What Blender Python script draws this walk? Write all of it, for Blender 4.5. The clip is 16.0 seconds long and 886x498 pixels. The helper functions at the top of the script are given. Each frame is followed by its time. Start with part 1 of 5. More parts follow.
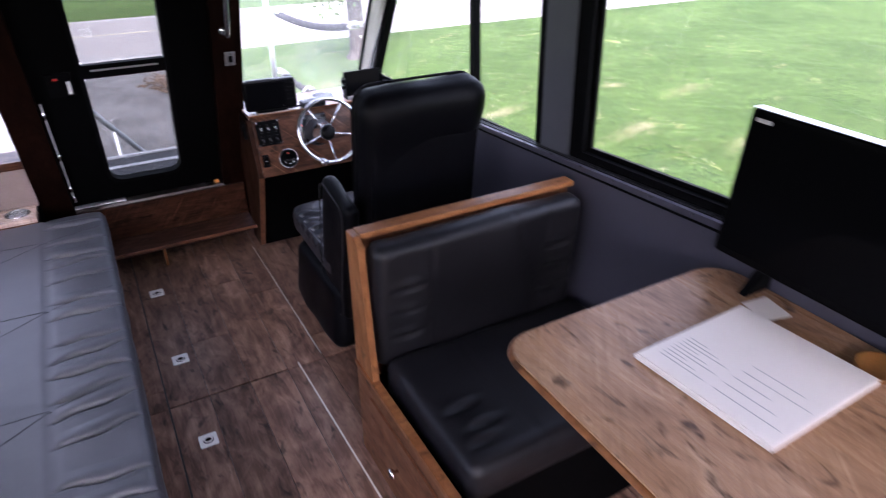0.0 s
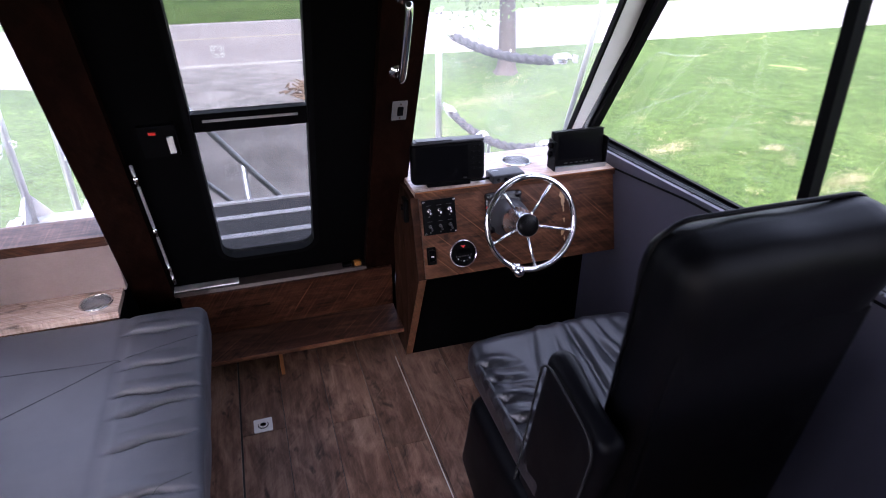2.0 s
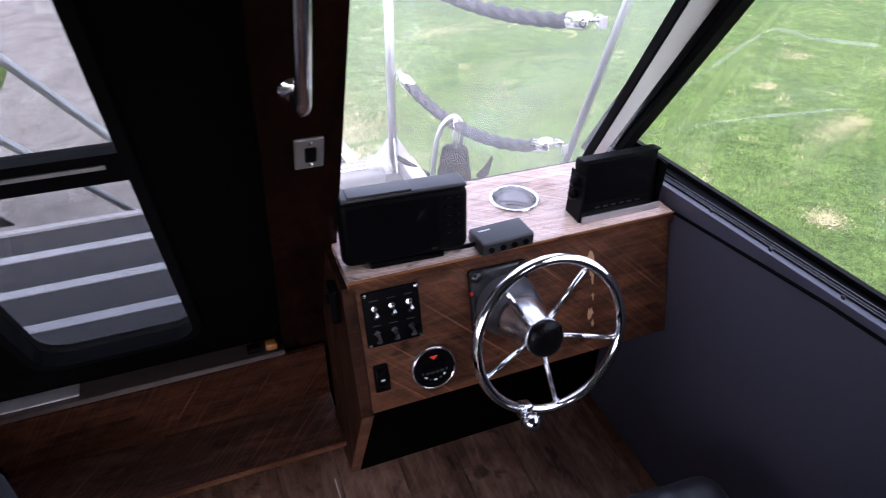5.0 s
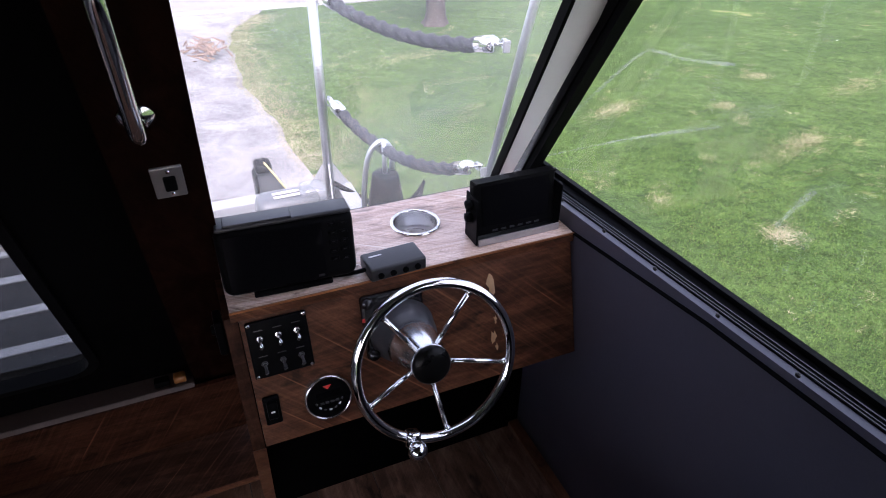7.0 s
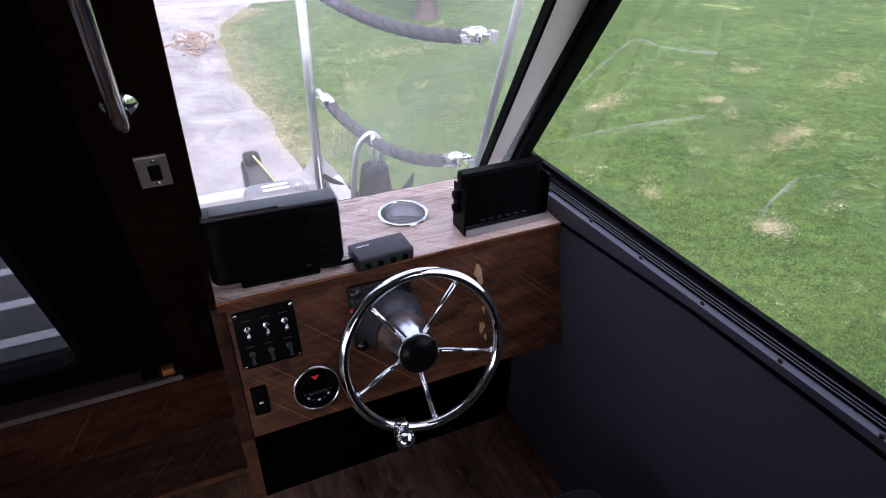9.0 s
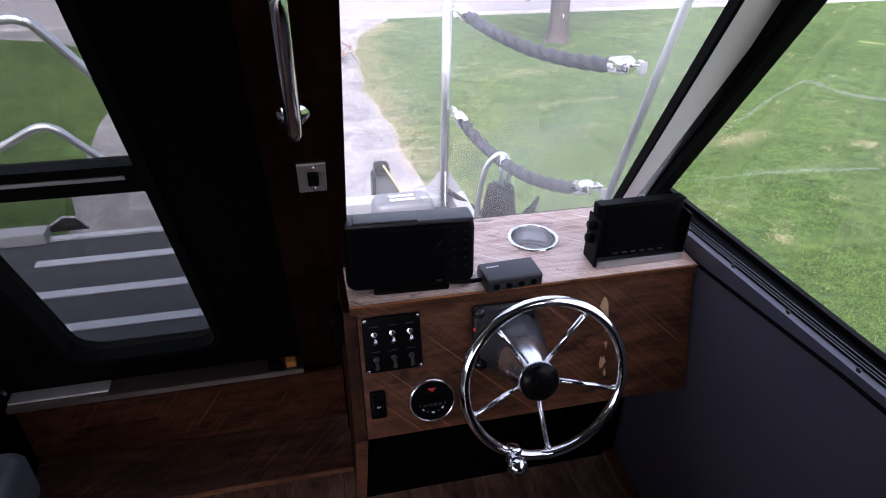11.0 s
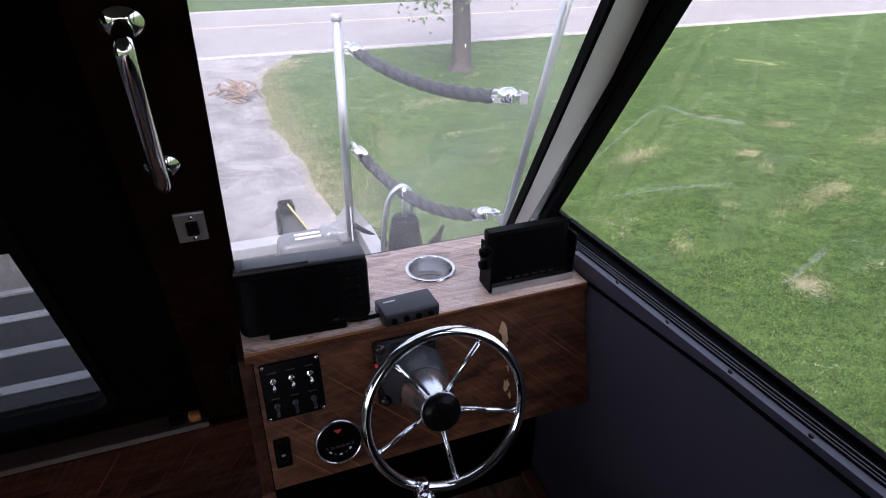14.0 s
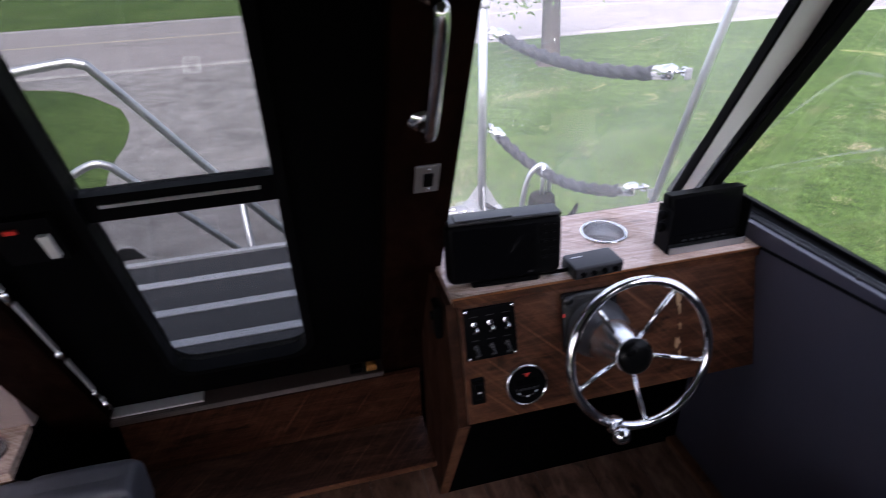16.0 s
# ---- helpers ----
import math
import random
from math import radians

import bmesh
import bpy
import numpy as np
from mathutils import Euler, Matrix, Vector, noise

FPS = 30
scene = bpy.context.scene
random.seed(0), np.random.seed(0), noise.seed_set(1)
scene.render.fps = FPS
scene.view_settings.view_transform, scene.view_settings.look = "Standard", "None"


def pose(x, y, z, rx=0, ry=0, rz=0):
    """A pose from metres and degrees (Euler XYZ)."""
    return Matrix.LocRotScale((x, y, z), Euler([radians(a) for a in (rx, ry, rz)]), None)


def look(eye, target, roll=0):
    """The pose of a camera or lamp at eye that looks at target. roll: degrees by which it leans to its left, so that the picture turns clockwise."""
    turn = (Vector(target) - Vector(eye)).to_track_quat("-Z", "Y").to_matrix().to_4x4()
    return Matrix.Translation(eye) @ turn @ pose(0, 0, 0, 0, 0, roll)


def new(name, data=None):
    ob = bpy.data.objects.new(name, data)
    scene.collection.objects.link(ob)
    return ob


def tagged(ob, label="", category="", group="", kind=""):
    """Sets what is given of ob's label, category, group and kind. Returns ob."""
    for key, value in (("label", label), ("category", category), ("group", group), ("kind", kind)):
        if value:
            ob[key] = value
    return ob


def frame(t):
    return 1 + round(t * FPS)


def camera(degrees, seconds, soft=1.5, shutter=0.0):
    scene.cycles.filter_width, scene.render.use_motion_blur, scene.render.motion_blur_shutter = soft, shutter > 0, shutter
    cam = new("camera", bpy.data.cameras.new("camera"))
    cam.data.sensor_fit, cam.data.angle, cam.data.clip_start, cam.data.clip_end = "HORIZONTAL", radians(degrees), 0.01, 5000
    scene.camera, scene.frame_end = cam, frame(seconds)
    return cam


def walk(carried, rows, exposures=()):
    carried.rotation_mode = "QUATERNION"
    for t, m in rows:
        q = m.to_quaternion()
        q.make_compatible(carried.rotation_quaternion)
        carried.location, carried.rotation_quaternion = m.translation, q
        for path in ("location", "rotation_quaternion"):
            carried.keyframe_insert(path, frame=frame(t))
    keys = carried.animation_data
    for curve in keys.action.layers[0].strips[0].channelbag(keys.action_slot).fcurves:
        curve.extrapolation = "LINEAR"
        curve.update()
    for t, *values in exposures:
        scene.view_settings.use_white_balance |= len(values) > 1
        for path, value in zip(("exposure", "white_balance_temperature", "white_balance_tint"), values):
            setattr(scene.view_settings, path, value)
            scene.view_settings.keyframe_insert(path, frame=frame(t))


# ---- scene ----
cam = camera(70.1, 16.0, soft=1.0, shutter=0.5)
PATH = [
    (0, (-0.684, -0.249, 1.843), (0.167, 1.265, 0.851), -0.0),
    (0.5, (-0.638, 0.028, 1.812), (0.026, 1.644, 0.838), 0.8),
    (1, (-0.567, 0.368, 1.785), (-0.158, 2.047, 0.778), 0.8),
    (1.5, (-0.542, 0.717, 1.742), (-0.14, 2.427, 0.786), 2.1),
    (2, (-0.531, 1.022, 1.73), (0.0, 2.687, 0.757), 0.2),
    (2.5, (-0.464, 1.268, 1.69), (0.032, 2.903, 0.651), 0.7),
    (3, (-0.359, 1.51, 1.688), (0.136, 3.15, 0.656), 0.9),
    (3.5, (-0.314, 1.681, 1.658), (0.222, 3.274, 0.575), 2.0),
    (4, (-0.302, 1.881, 1.64), (0.337, 3.413, 0.525), 1.5),
    (4.5, (-0.299, 1.981, 1.624), (0.339, 3.483, 0.468), 1.7),
    (5, (-0.2, 2.001, 1.625), (0.404, 3.507, 0.455), 1.1),
    (7.5, (-0.004, 1.931, 1.618), (0.689, 3.449, 0.515), 0.4),
    (8, (0.004, 1.929, 1.615), (0.713, 3.432, 0.502), 0.1),
    (8.5, (0.006, 1.931, 1.615), (0.717, 3.427, 0.494), 0.4),
    (9, (-0.004, 1.931, 1.614), (0.684, 3.437, 0.492), 1.1),
    (9.5, (-0.021, 1.932, 1.614), (0.594, 3.475, 0.5), 1.5),
    (10, (-0.05, 1.942, 1.618), (0.438, 3.542, 0.521), 1.5),
    (12.5, (-0.061, 1.951, 1.637), (0.298, 3.603, 0.568), 0.9),
    (13, (-0.027, 1.941, 1.643), (0.513, 3.566, 0.609), 1.3),
    (13.5, (-0.005, 1.931, 1.646), (0.606, 3.546, 0.636), 0.8),
    (14, (0.003, 1.928, 1.644), (0.631, 3.542, 0.643), 0.8),
    (14.5, (-0.005, 1.92, 1.636), (0.62, 3.523, 0.617), 0.7),
    (15, (-0.035, 1.897, 1.626), (0.557, 3.503, 0.59), -0.3),
    (15.5, (-0.14, 1.888, 1.626), (0.363, 3.538, 0.614), 0.2),
    (16, (-0.304, 1.864, 1.629), (0.111, 3.543, 0.624), -1.7),
]
walk(cam, [(t, look(eye, target, roll)) for t, eye, target, roll in PATH],
     exposures=[(0.0, 3.0, 5900, 28), (2.0, 3.05, 5950, 28), (3.0, 2.8, 6050, 28), (5.0, 2.8, 6000, 28), (7.5, 2.2, 6050, 26), (10.0, 2.15, 6050, 26), (12.5, 2.42, 6050, 26), (13.5, 2.05, 6080, 25), (14.5, 1.8, 6100, 23), (15.0, 1.85, 6100, 23), (16.0, 2.15, 6100, 24)])

# ---- world and sun: an overcast day ----
world = bpy.data.worlds.new("world")
scene.world = world
world.use_nodes = True
wn = world.node_tree.nodes
sky = wn.new("ShaderNodeTexSky")
sky.sky_type = "NISHITA"
sky.sun_disc = False
sky.sun_elevation, sky.sun_rotation = radians(48), radians(200)
sky.dust_density = 4.0
wn["Background"].inputs["Strength"].default_value = 0.15
soften = wn.new("ShaderNodeHueSaturation")
soften.inputs["Saturation"].default_value = 0.55
world.node_tree.links.new(sky.outputs[0], soften.inputs["Color"])
world.node_tree.links.new(soften.outputs[0], wn["Background"].inputs["Color"])
sun = new("sun", bpy.data.lights.new("sun", "SUN"))
sun.data.energy, sun.data.angle, sun.data.color = 1.2, radians(20), (1.0, 0.97, 0.93)
sun.matrix_world = look((0, 0, 20), (5.0, 12.0, 2.0))


# ---- materials ----
class Mat:
    """A principled material with a few shorthands for its node tree."""

    def __init__(self, name, rough=0.5, metal=0.0, spec=0.5, coat=0.0):
        self.mat = bpy.data.materials.new(name)
        self.mat.use_nodes = True
        self.tree = self.mat.node_tree
        self.bsdf = self.tree.nodes["Principled BSDF"]
        self.put("Roughness", rough), self.put("Metallic", metal)
        self.put("Specular IOR Level", spec), self.put("Coat Weight", coat)
        self.coords = self.tree.nodes.new("ShaderNodeTexCoord")

    def put(self, socket, value):
        self.bsdf.inputs[socket].default_value = value

    def link(self, a, b):
        self.tree.links.new(a, b)

    def place(self, scale=(1, 1, 1), rot=(0, 0, 0), source="Object", shift=None):
        m = self.tree.nodes.new("ShaderNodeMapping")
        m.inputs["Scale"].default_value = scale
        start = self.coords.outputs[source]
        if any(rot):
            r = self.tree.nodes.new("ShaderNodeMapping")
            r.inputs["Rotation"].default_value = [radians(a) for a in rot]
            self.link(start, r.inputs["Vector"])
            start = r.outputs[0]
        self.link(start, m.inputs["Vector"])
        if shift is not None:
            mul = self.tree.nodes.new("ShaderNodeMath")
            mul.operation = "MULTIPLY"
            mul.inputs[1].default_value = 37.0
            self.link(shift, mul.inputs[0])
            self.link(mul.outputs[0], m.inputs["Location"])
        return m.outputs[0]

    def noise(self, vector, scale, detail=6, rough=0.6, distort=0.0):
        n = self.tree.nodes.new("ShaderNodeTexNoise")
        n.inputs["Scale"].default_value, n.inputs["Detail"].default_value = scale, detail
        n.inputs["Roughness"].default_value, n.inputs["Distortion"].default_value = rough, distort
        self.link(vector, n.inputs["Vector"])
        return n.outputs["Fac"]

    def ramp(self, fac, *stops):
        r = self.tree.nodes.new("ShaderNodeValToRGB")
        while len(r.color_ramp.elements) < len(stops):
            r.color_ramp.elements.new(0.5)
        for e, (at, c) in zip(r.color_ramp.elements, stops):
            e.position, e.color = at, (*c, 1) if isinstance(c, tuple) else (c, c, c, 1)
        self.link(fac, r.inputs[0])
        return r.outputs[0]

    def mix(self, a, b, fac, kind="MIX"):
        m = self.tree.nodes.new("ShaderNodeMix")
        m.data_type, m.blend_type = "RGBA", kind
        for value, socket in ((fac, m.inputs[0]), (a, m.inputs[6]), (b, m.inputs[7])):
            if isinstance(value, (int, float)):
                socket.default_value = value
            elif isinstance(value, tuple):
                socket.default_value = (*value, 1)
            else:
                self.link(value, socket)
        return m.outputs[2]

    def bump(self, height, strength, distance=0.01):
        b = self.tree.nodes.new("ShaderNodeBump")
        b.inputs["Strength"].default_value, b.inputs["Distance"].default_value = strength, distance
        self.link(height, b.inputs["Height"])
        self.link(b.outputs[0], self.bsdf.inputs["Normal"])
        return self

    def color(self, socket):
        if isinstance(socket, tuple):
            self.put("Base Color", (*socket, 1))
        else:
            self.link(socket, self.bsdf.inputs["Base Color"])
        return self

    def roughness(self, socket):
        self.link(socket, self.bsdf.inputs["Roughness"])
        return self

    def chance(self):
        return self.tree.nodes.new("ShaderNodeObjectInfo").outputs["Random"]


def plain(name, colour, rough=0.5, metal=0.0, grain=120.0, vary=0.25, relief=0.05, spec=0.5, coat=0.0):
    """A nearly plain surface with slight mottling at two scales and a fine relief."""
    m = Mat(name, rough, metal, spec, coat)
    v = m.place()
    n = m.noise(v, 7.0)
    fine = m.noise(v, grain)
    lo, hi = tuple(c * (1 - vary) for c in colour), tuple(min(1, c * (1 + vary)) for c in colour)
    m.color(m.mix(m.ramp(n, (0.3, lo), (0.7, hi)), m.ramp(fine, (0.3, lo), (0.7, hi)), 0.35))
    m.roughness(m.ramp(n, (0.25, max(0.02, rough * 0.75)), (0.75, min(1, rough * 1.25))))
    return m.bump(fine, relief, 0.004).mat


def wood(name, dark, mid, light, rough=0.45, along="x", saw=0.35, coat=0.0, turn=None, cross=30, wide=6.5, spec=0.22, tone=0.0):
    """Sawn rustic boards: mottled long grain, dark knots and slanting pale saw scratches."""
    m = Mat(name, rough, 0.0, spec, coat)
    axis = "xyz".index(along)

    def stretched(long, cross):
        return tuple(long if a == axis else cross for a in range(3))

    turn = turn or {"x": (0, -42, 0), "y": (0, 0, 38), "z": (0, 38, 0)}[along]
    flat = [a for a in range(3) if turn[a]][0]

    def scratched(long, cross):
        """Stretched along the board, but even through its thickness."""
        return tuple(0.0 if a == flat else s for a, s in enumerate(stretched(long, cross)))

    shift = m.chance()
    grain = m.noise(m.place(stretched(2.6, cross), shift=shift), 1.7, 8, 0.65, 0.6)
    broad = m.noise(m.place(stretched(2.4, wide), shift=shift), 2.0, 7, 0.65, 0.8)
    knots = m.noise(m.place(stretched(5.0, 11.0), shift=shift), 2.0, 4, 0.55, 0.6)
    fine = m.noise(m.place(), 240.0, 4, 0.7)
    sawn = m.noise(m.place(scratched(1.5, 60), turn), 1.3, 2, 0.5)
    comb = m.noise(m.place(scratched(2.0, 120), turn), 1.3, 3, 0.55)
    where = m.ramp(m.noise(m.place(), 5.5, 4, 0.6), (0.34, 0.0), (0.56, 1.0))
    c = m.mix(m.ramp(grain, (0.32, dark), (0.5, mid), (0.72, light)), m.ramp(broad, (0.32, dark), (0.5, mid), (0.72, light)), 0.6)
    c = m.mix(c, m.ramp(knots, (0.30, 0.12), (0.42, 1.0)), 0.8, "MULTIPLY")
    c = m.mix(c, m.ramp(fine, (0.35, 0.6), (0.65, 1.3)), 0.4, "MULTIPLY")
    c = m.mix(c, m.mix((0, 0, 0), m.ramp(comb, (0.50, (0, 0, 0)), (0.68, light)), where), 0.7 * saw, "SCREEN")
    c = m.mix(c, m.ramp(sawn, (0.69, (0, 0, 0)), (0.75, tuple(min(1, 1.5 * a) for a in light))), saw, "SCREEN")
    c = m.mix(c, m.ramp(comb, (0.30, 0.3), (0.46, 1.0)), 0.8 * saw, "MULTIPLY")
    if tone:
        c = m.mix(c, m.ramp(shift, (0.0, 1.0 - tone), (1.0, 1.0 + tone)), 1.0, "MULTIPLY")
    m.color(c)
    m.roughness(m.ramp(broad, (0.3, rough * 1.25), (0.7, rough * 0.8)))
    return m.bump(m.mix(grain, comb, 0.5), 0.25, 0.002).mat


def leather(name, colour, rough=0.38, spec=0.5):
    m = Mat(name, rough, 0.0, spec)
    v = m.place()
    cells = m.tree.nodes.new("ShaderNodeTexVoronoi")
    cells.inputs["Scale"].default_value = 420
    m.link(v, cells.inputs["Vector"])
    soft = m.noise(v, 5.0, 5, 0.6)
    m.color(m.ramp(soft, (0.3, tuple(c * 0.8 for c in colour)), (0.7, tuple(c * 1.25 for c in colour))))
    m.roughness(m.ramp(soft, (0.3, rough * 0.85), (0.7, rough * 1.2)))
    return m.bump(m.mix(m.ramp(cells.outputs["Distance"], (0, 0), (1, 1)), soft, 0.15), 0.10, 0.003).mat


def glass(name, gloss, haze, tint=(1, 1, 1), scatter="Diffuse"):
    """A thin pane: clear, with a slight reflection and a film that adds haze."""
    mat = bpy.data.materials.new(name)
    mat.use_nodes = True
    t = mat.node_tree
    t.nodes.remove(t.nodes["Principled BSDF"])
    clear, shiny, film = (t.nodes.new("ShaderNodeBsdf" + k) for k in ("Transparent", "Glossy", scatter))
    clear.inputs["Color"].default_value = (*tint, 1)
    shiny.inputs["Roughness"].default_value = 0.02
    film.inputs["Color"].default_value = (0.84, 0.82, 0.75, 1)
    a, b = t.nodes.new("ShaderNodeMixShader"), t.nodes.new("ShaderNodeMixShader")
    co, n, r = t.nodes.new("ShaderNodeTexCoord"), t.nodes.new("ShaderNodeTexNoise"), t.nodes.new("ShaderNodeMapRange")
    n.inputs["Scale"].default_value, n.inputs["Detail"].default_value = 3.0, 6
    r.inputs["From Min"].default_value, r.inputs["From Max"].default_value = 0.3, 0.7
    r.inputs["To Min"].default_value, r.inputs["To Max"].default_value = haze * 0.6, haze * 1.4
    t.links.new(co.outputs["Object"], n.inputs["Vector"])
    t.links.new(n.outputs["Fac"], r.inputs["Value"])
    t.links.new(r.outputs[0], a.inputs[0])
    t.links.new(clear.outputs[0], a.inputs[1]), t.links.new(film.outputs[0], a.inputs[2])
    b.inputs[0].default_value = gloss
    t.links.new(a.outputs[0], b.inputs[1]), t.links.new(shiny.outputs[0], b.inputs[2])
    t.links.new(b.outputs[0], t.nodes["Material Output"].inputs["Surface"])
    return mat


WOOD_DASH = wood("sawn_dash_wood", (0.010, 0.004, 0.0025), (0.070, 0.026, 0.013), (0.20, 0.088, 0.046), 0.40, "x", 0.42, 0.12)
# Riser wood is darkened to carry the shade low under the door.
WOOD_RISER = wood("shaded_sawn_riser_wood", (0.007, 0.003, 0.002), (0.036, 0.013, 0.007), (0.085, 0.036, 0.02), 0.45, "x", 0.5, turn=(0, 55, 0), spec=0.06)
WOOD_TREAD = wood("sawn_tread_wood", (0.008, 0.004, 0.003), (0.042, 0.017, 0.010), (0.135, 0.068, 0.044), 0.40, "x", 0.6, turn=(0, 0, -50))
# Side panel wood likewise has footwell shade in its colour.
WOOD_PANEL = wood("shaded_sawn_panel_wood", (0.007, 0.003, 0.002), (0.028, 0.011, 0.006), (0.065, 0.028, 0.016), 0.45, "z", 0.4, turn=(40, 0, 0), spec=0.06)
# Same brown wood, with the posts' backlit shade put into the colour.
WOOD_POST = wood("shaded_post_wood", (0.002, 0.0009, 0.0006), (0.006, 0.0022, 0.0014), (0.017, 0.0065, 0.004), 0.6, "z", 0.25, spec=0.03)
# Top boards: windscreen glare is put into the pale base colours.
WOOD_TOP = wood("worn_glare_top_wood", (0.28, 0.170, 0.122), (0.60, 0.43, 0.34), (0.82, 0.66, 0.56), 0.25, "x", 0.6, 0.6, turn=(0, 0, 35), cross=45, wide=14)
WOOD_TRIM = wood("orange_trim_wood", (0.10, 0.035, 0.012), (0.22, 0.085, 0.03), (0.36, 0.16, 0.065), 0.4, "x", 0.1)
WOOD_TRIM_UP = wood("orange_end_wood", (0.10, 0.035, 0.012), (0.22, 0.085, 0.03), (0.36, 0.16, 0.065), 0.4, "z", 0.1)
WOOD_SIDE = wood("brown_side_wood", (0.05, 0.02, 0.01), (0.12, 0.05, 0.025), (0.22, 0.1, 0.05), 0.45, "y", 0.2)
WOOD_TABLE = wood("rustic_table_wood", (0.16, 0.076, 0.036), (0.36, 0.19, 0.10), (0.58, 0.37, 0.23), 0.28, "y", 0.25, cross=22)
PLANK = wood("vinyl_floor_plank", (0.030, 0.015, 0.009), (0.17, 0.092, 0.062), (0.42, 0.275, 0.20), 0.34, "y", 0.12, cross=24, wide=5.0, spec=0.3, tone=0.22)
BARE_WOOD = plain("bare_chipped_wood", (0.42, 0.26, 0.14), 0.7, grain=60)
# Chair leather, shaded copy: back, arms and skirt darkened as in shade.
LEATHER = leather("shaded_black_leather", (0.0025, 0.0025, 0.0033), 0.40, 0.07)
# Same chair leather, lit copy: windscreen sheen lightens the seat's colour.
LEATHER_SEAT = leather("lit_sheen_black_leather", (0.016, 0.016, 0.020), 0.36, 0.75)
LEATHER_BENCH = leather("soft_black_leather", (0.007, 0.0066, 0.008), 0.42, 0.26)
LEATHER_GREY = leather("charcoal_vinyl", (0.070, 0.071, 0.080), 0.42, 0.5)
WALL_PAINT = plain("dark_slate_panel", (0.050, 0.048, 0.064), 0.36, grain=220, vary=0.12, relief=0.06)
WALL_TAN = plain("taupe_wall_panel", (0.34, 0.26, 0.235), 0.4, vary=0.15)
FRAME_BLACK = plain("black_coated_aluminium", (0.003, 0.003, 0.0034), 0.55, grain=300, vary=0.2, spec=0.03)
# Door paint; on the footwell panel this black stands in for shade.
DOOR_BLACK = plain("black_door_and_shade", (0.002, 0.002, 0.0022), 0.6, grain=260, vary=0.2, spec=0.01)
FRAME_GREY = plain("grey_post_panel", (0.075, 0.078, 0.09), 0.4, vary=0.1)
PLASTIC = plain("black_plastic", (0.003, 0.003, 0.0033), 0.4, grain=400, vary=0.15, spec=0.03)
PLASTIC_GREY = plain("dark_grey_plastic", (0.014, 0.014, 0.0155), 0.42, grain=300)
SCREEN = plain("switched_off_screen", (0.0025, 0.0025, 0.003), 0.08, vary=0.05, relief=0.0, spec=0.04)
CHROME = plain("polished_stainless", (0.78, 0.78, 0.78), 0.07, 1.0, vary=0.04, relief=0.0)
BRUSHED = plain("brushed_stainless", (0.72, 0.72, 0.72), 0.33, 0.75, grain=500, vary=0.1)
ALU = plain("bare_aluminium", (0.55, 0.56, 0.57), 0.4, 1.0, grain=200, vary=0.12)
ALU_WHITE = plain("pale_painted_aluminium", (0.27, 0.275, 0.285), 0.5, vary=0.06)
DECK_GREY = plain("dark_grey_deck_mat", (0.04, 0.042, 0.047), 0.8, grain=350, vary=0.2, relief=0.3)
DECK_LINE = plain("pale_deck_stripe", (0.4, 0.42, 0.45), 0.7, vary=0.08)
ROPE = plain("black_twisted_rope", (0.02, 0.021, 0.026), 0.75, grain=260, vary=0.4, relief=0.5)
PAPER = plain("white_paper", (0.86, 0.78, 0.72), 0.75, vary=0.02, relief=0.02)
INK = plain("grey_print", (0.22, 0.21, 0.22), 0.8)
RED = plain("red_mark", (0.55, 0.03, 0.02), 0.5)
YELLOW = plain("yellow_strap", (0.7, 0.6, 0.28), 0.7)
LABEL_WHITE = plain("white_print", (0.65, 0.65, 0.65), 0.6)
AMBER = plain("amber_plastic", (0.28, 0.12, 0.03), 0.25)
# Hatch pull metal: reflected stern light is put into a near-white diffuse colour.
BRIGHT_METAL = plain("reflection_white_metal", (0.92, 0.92, 0.91), 0.4, 0.0, vary=0.08)
PALE_PANEL = plain("pale_grey_panel", (0.60, 0.595, 0.58), 0.45, vary=0.05)
CAP_BLACK = plain("satin_black_cap", (0.003, 0.003, 0.003), 0.3, vary=0.1, relief=0.01, spec=0.12)
# Black bell plastic greyed: its reflections are put into the base colour.
BELL_GREY = plain("reflection_grey_bell_plastic", (0.035, 0.035, 0.038), 0.3, vary=0.12, relief=0.03)
PLASTIC_GLOSS = plain("glossy_black_plastic", (0.010, 0.010, 0.011), 0.22, vary=0.1, relief=0.02)
HEADLINER = plain("grey_headliner", (0.10, 0.10, 0.105), 0.85)
SEAM = plain("dark_thread", (0.004, 0.004, 0.005), 0.8)
STRIP = plain("pale_floor_strip", (0.6, 0.57, 0.52), 0.35, vary=0.1)
# The windscreen's film stands in for the haze of veiling reflections.
GLASS_SCREEN = glass("hazed_windscreen_glass", 0.04, 0.085, (1, 1, 1), "Translucent")
GLASS_SIDE = glass("clear_side_glass", 0.03, 0.012, (0.97, 0.98, 0.97))
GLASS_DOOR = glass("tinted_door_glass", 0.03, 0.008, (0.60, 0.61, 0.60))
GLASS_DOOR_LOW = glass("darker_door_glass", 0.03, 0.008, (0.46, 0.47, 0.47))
WINCH_GREY = plain("grey_winch_plastic", (0.09, 0.093, 0.10), 0.35, vary=0.1)
CLEAR_COVER = glass("clear_plastic_cover", 0.12, 0.10, (0.85, 0.87, 0.9))
SATIN = plain("satin_stainless", (0.8, 0.8, 0.8), 0.2, 1.0, vary=0.05, relief=0.0)
HUB_STEEL = plain("polished_hub_steel", (0.86, 0.86, 0.86), 0.2, 1.0, vary=0.04, relief=0.0)
CUP_STEEL = plain("spun_cup_steel", (0.62, 0.61, 0.60), 0.3, 0.6, grain=40, vary=0.04, relief=0.0)
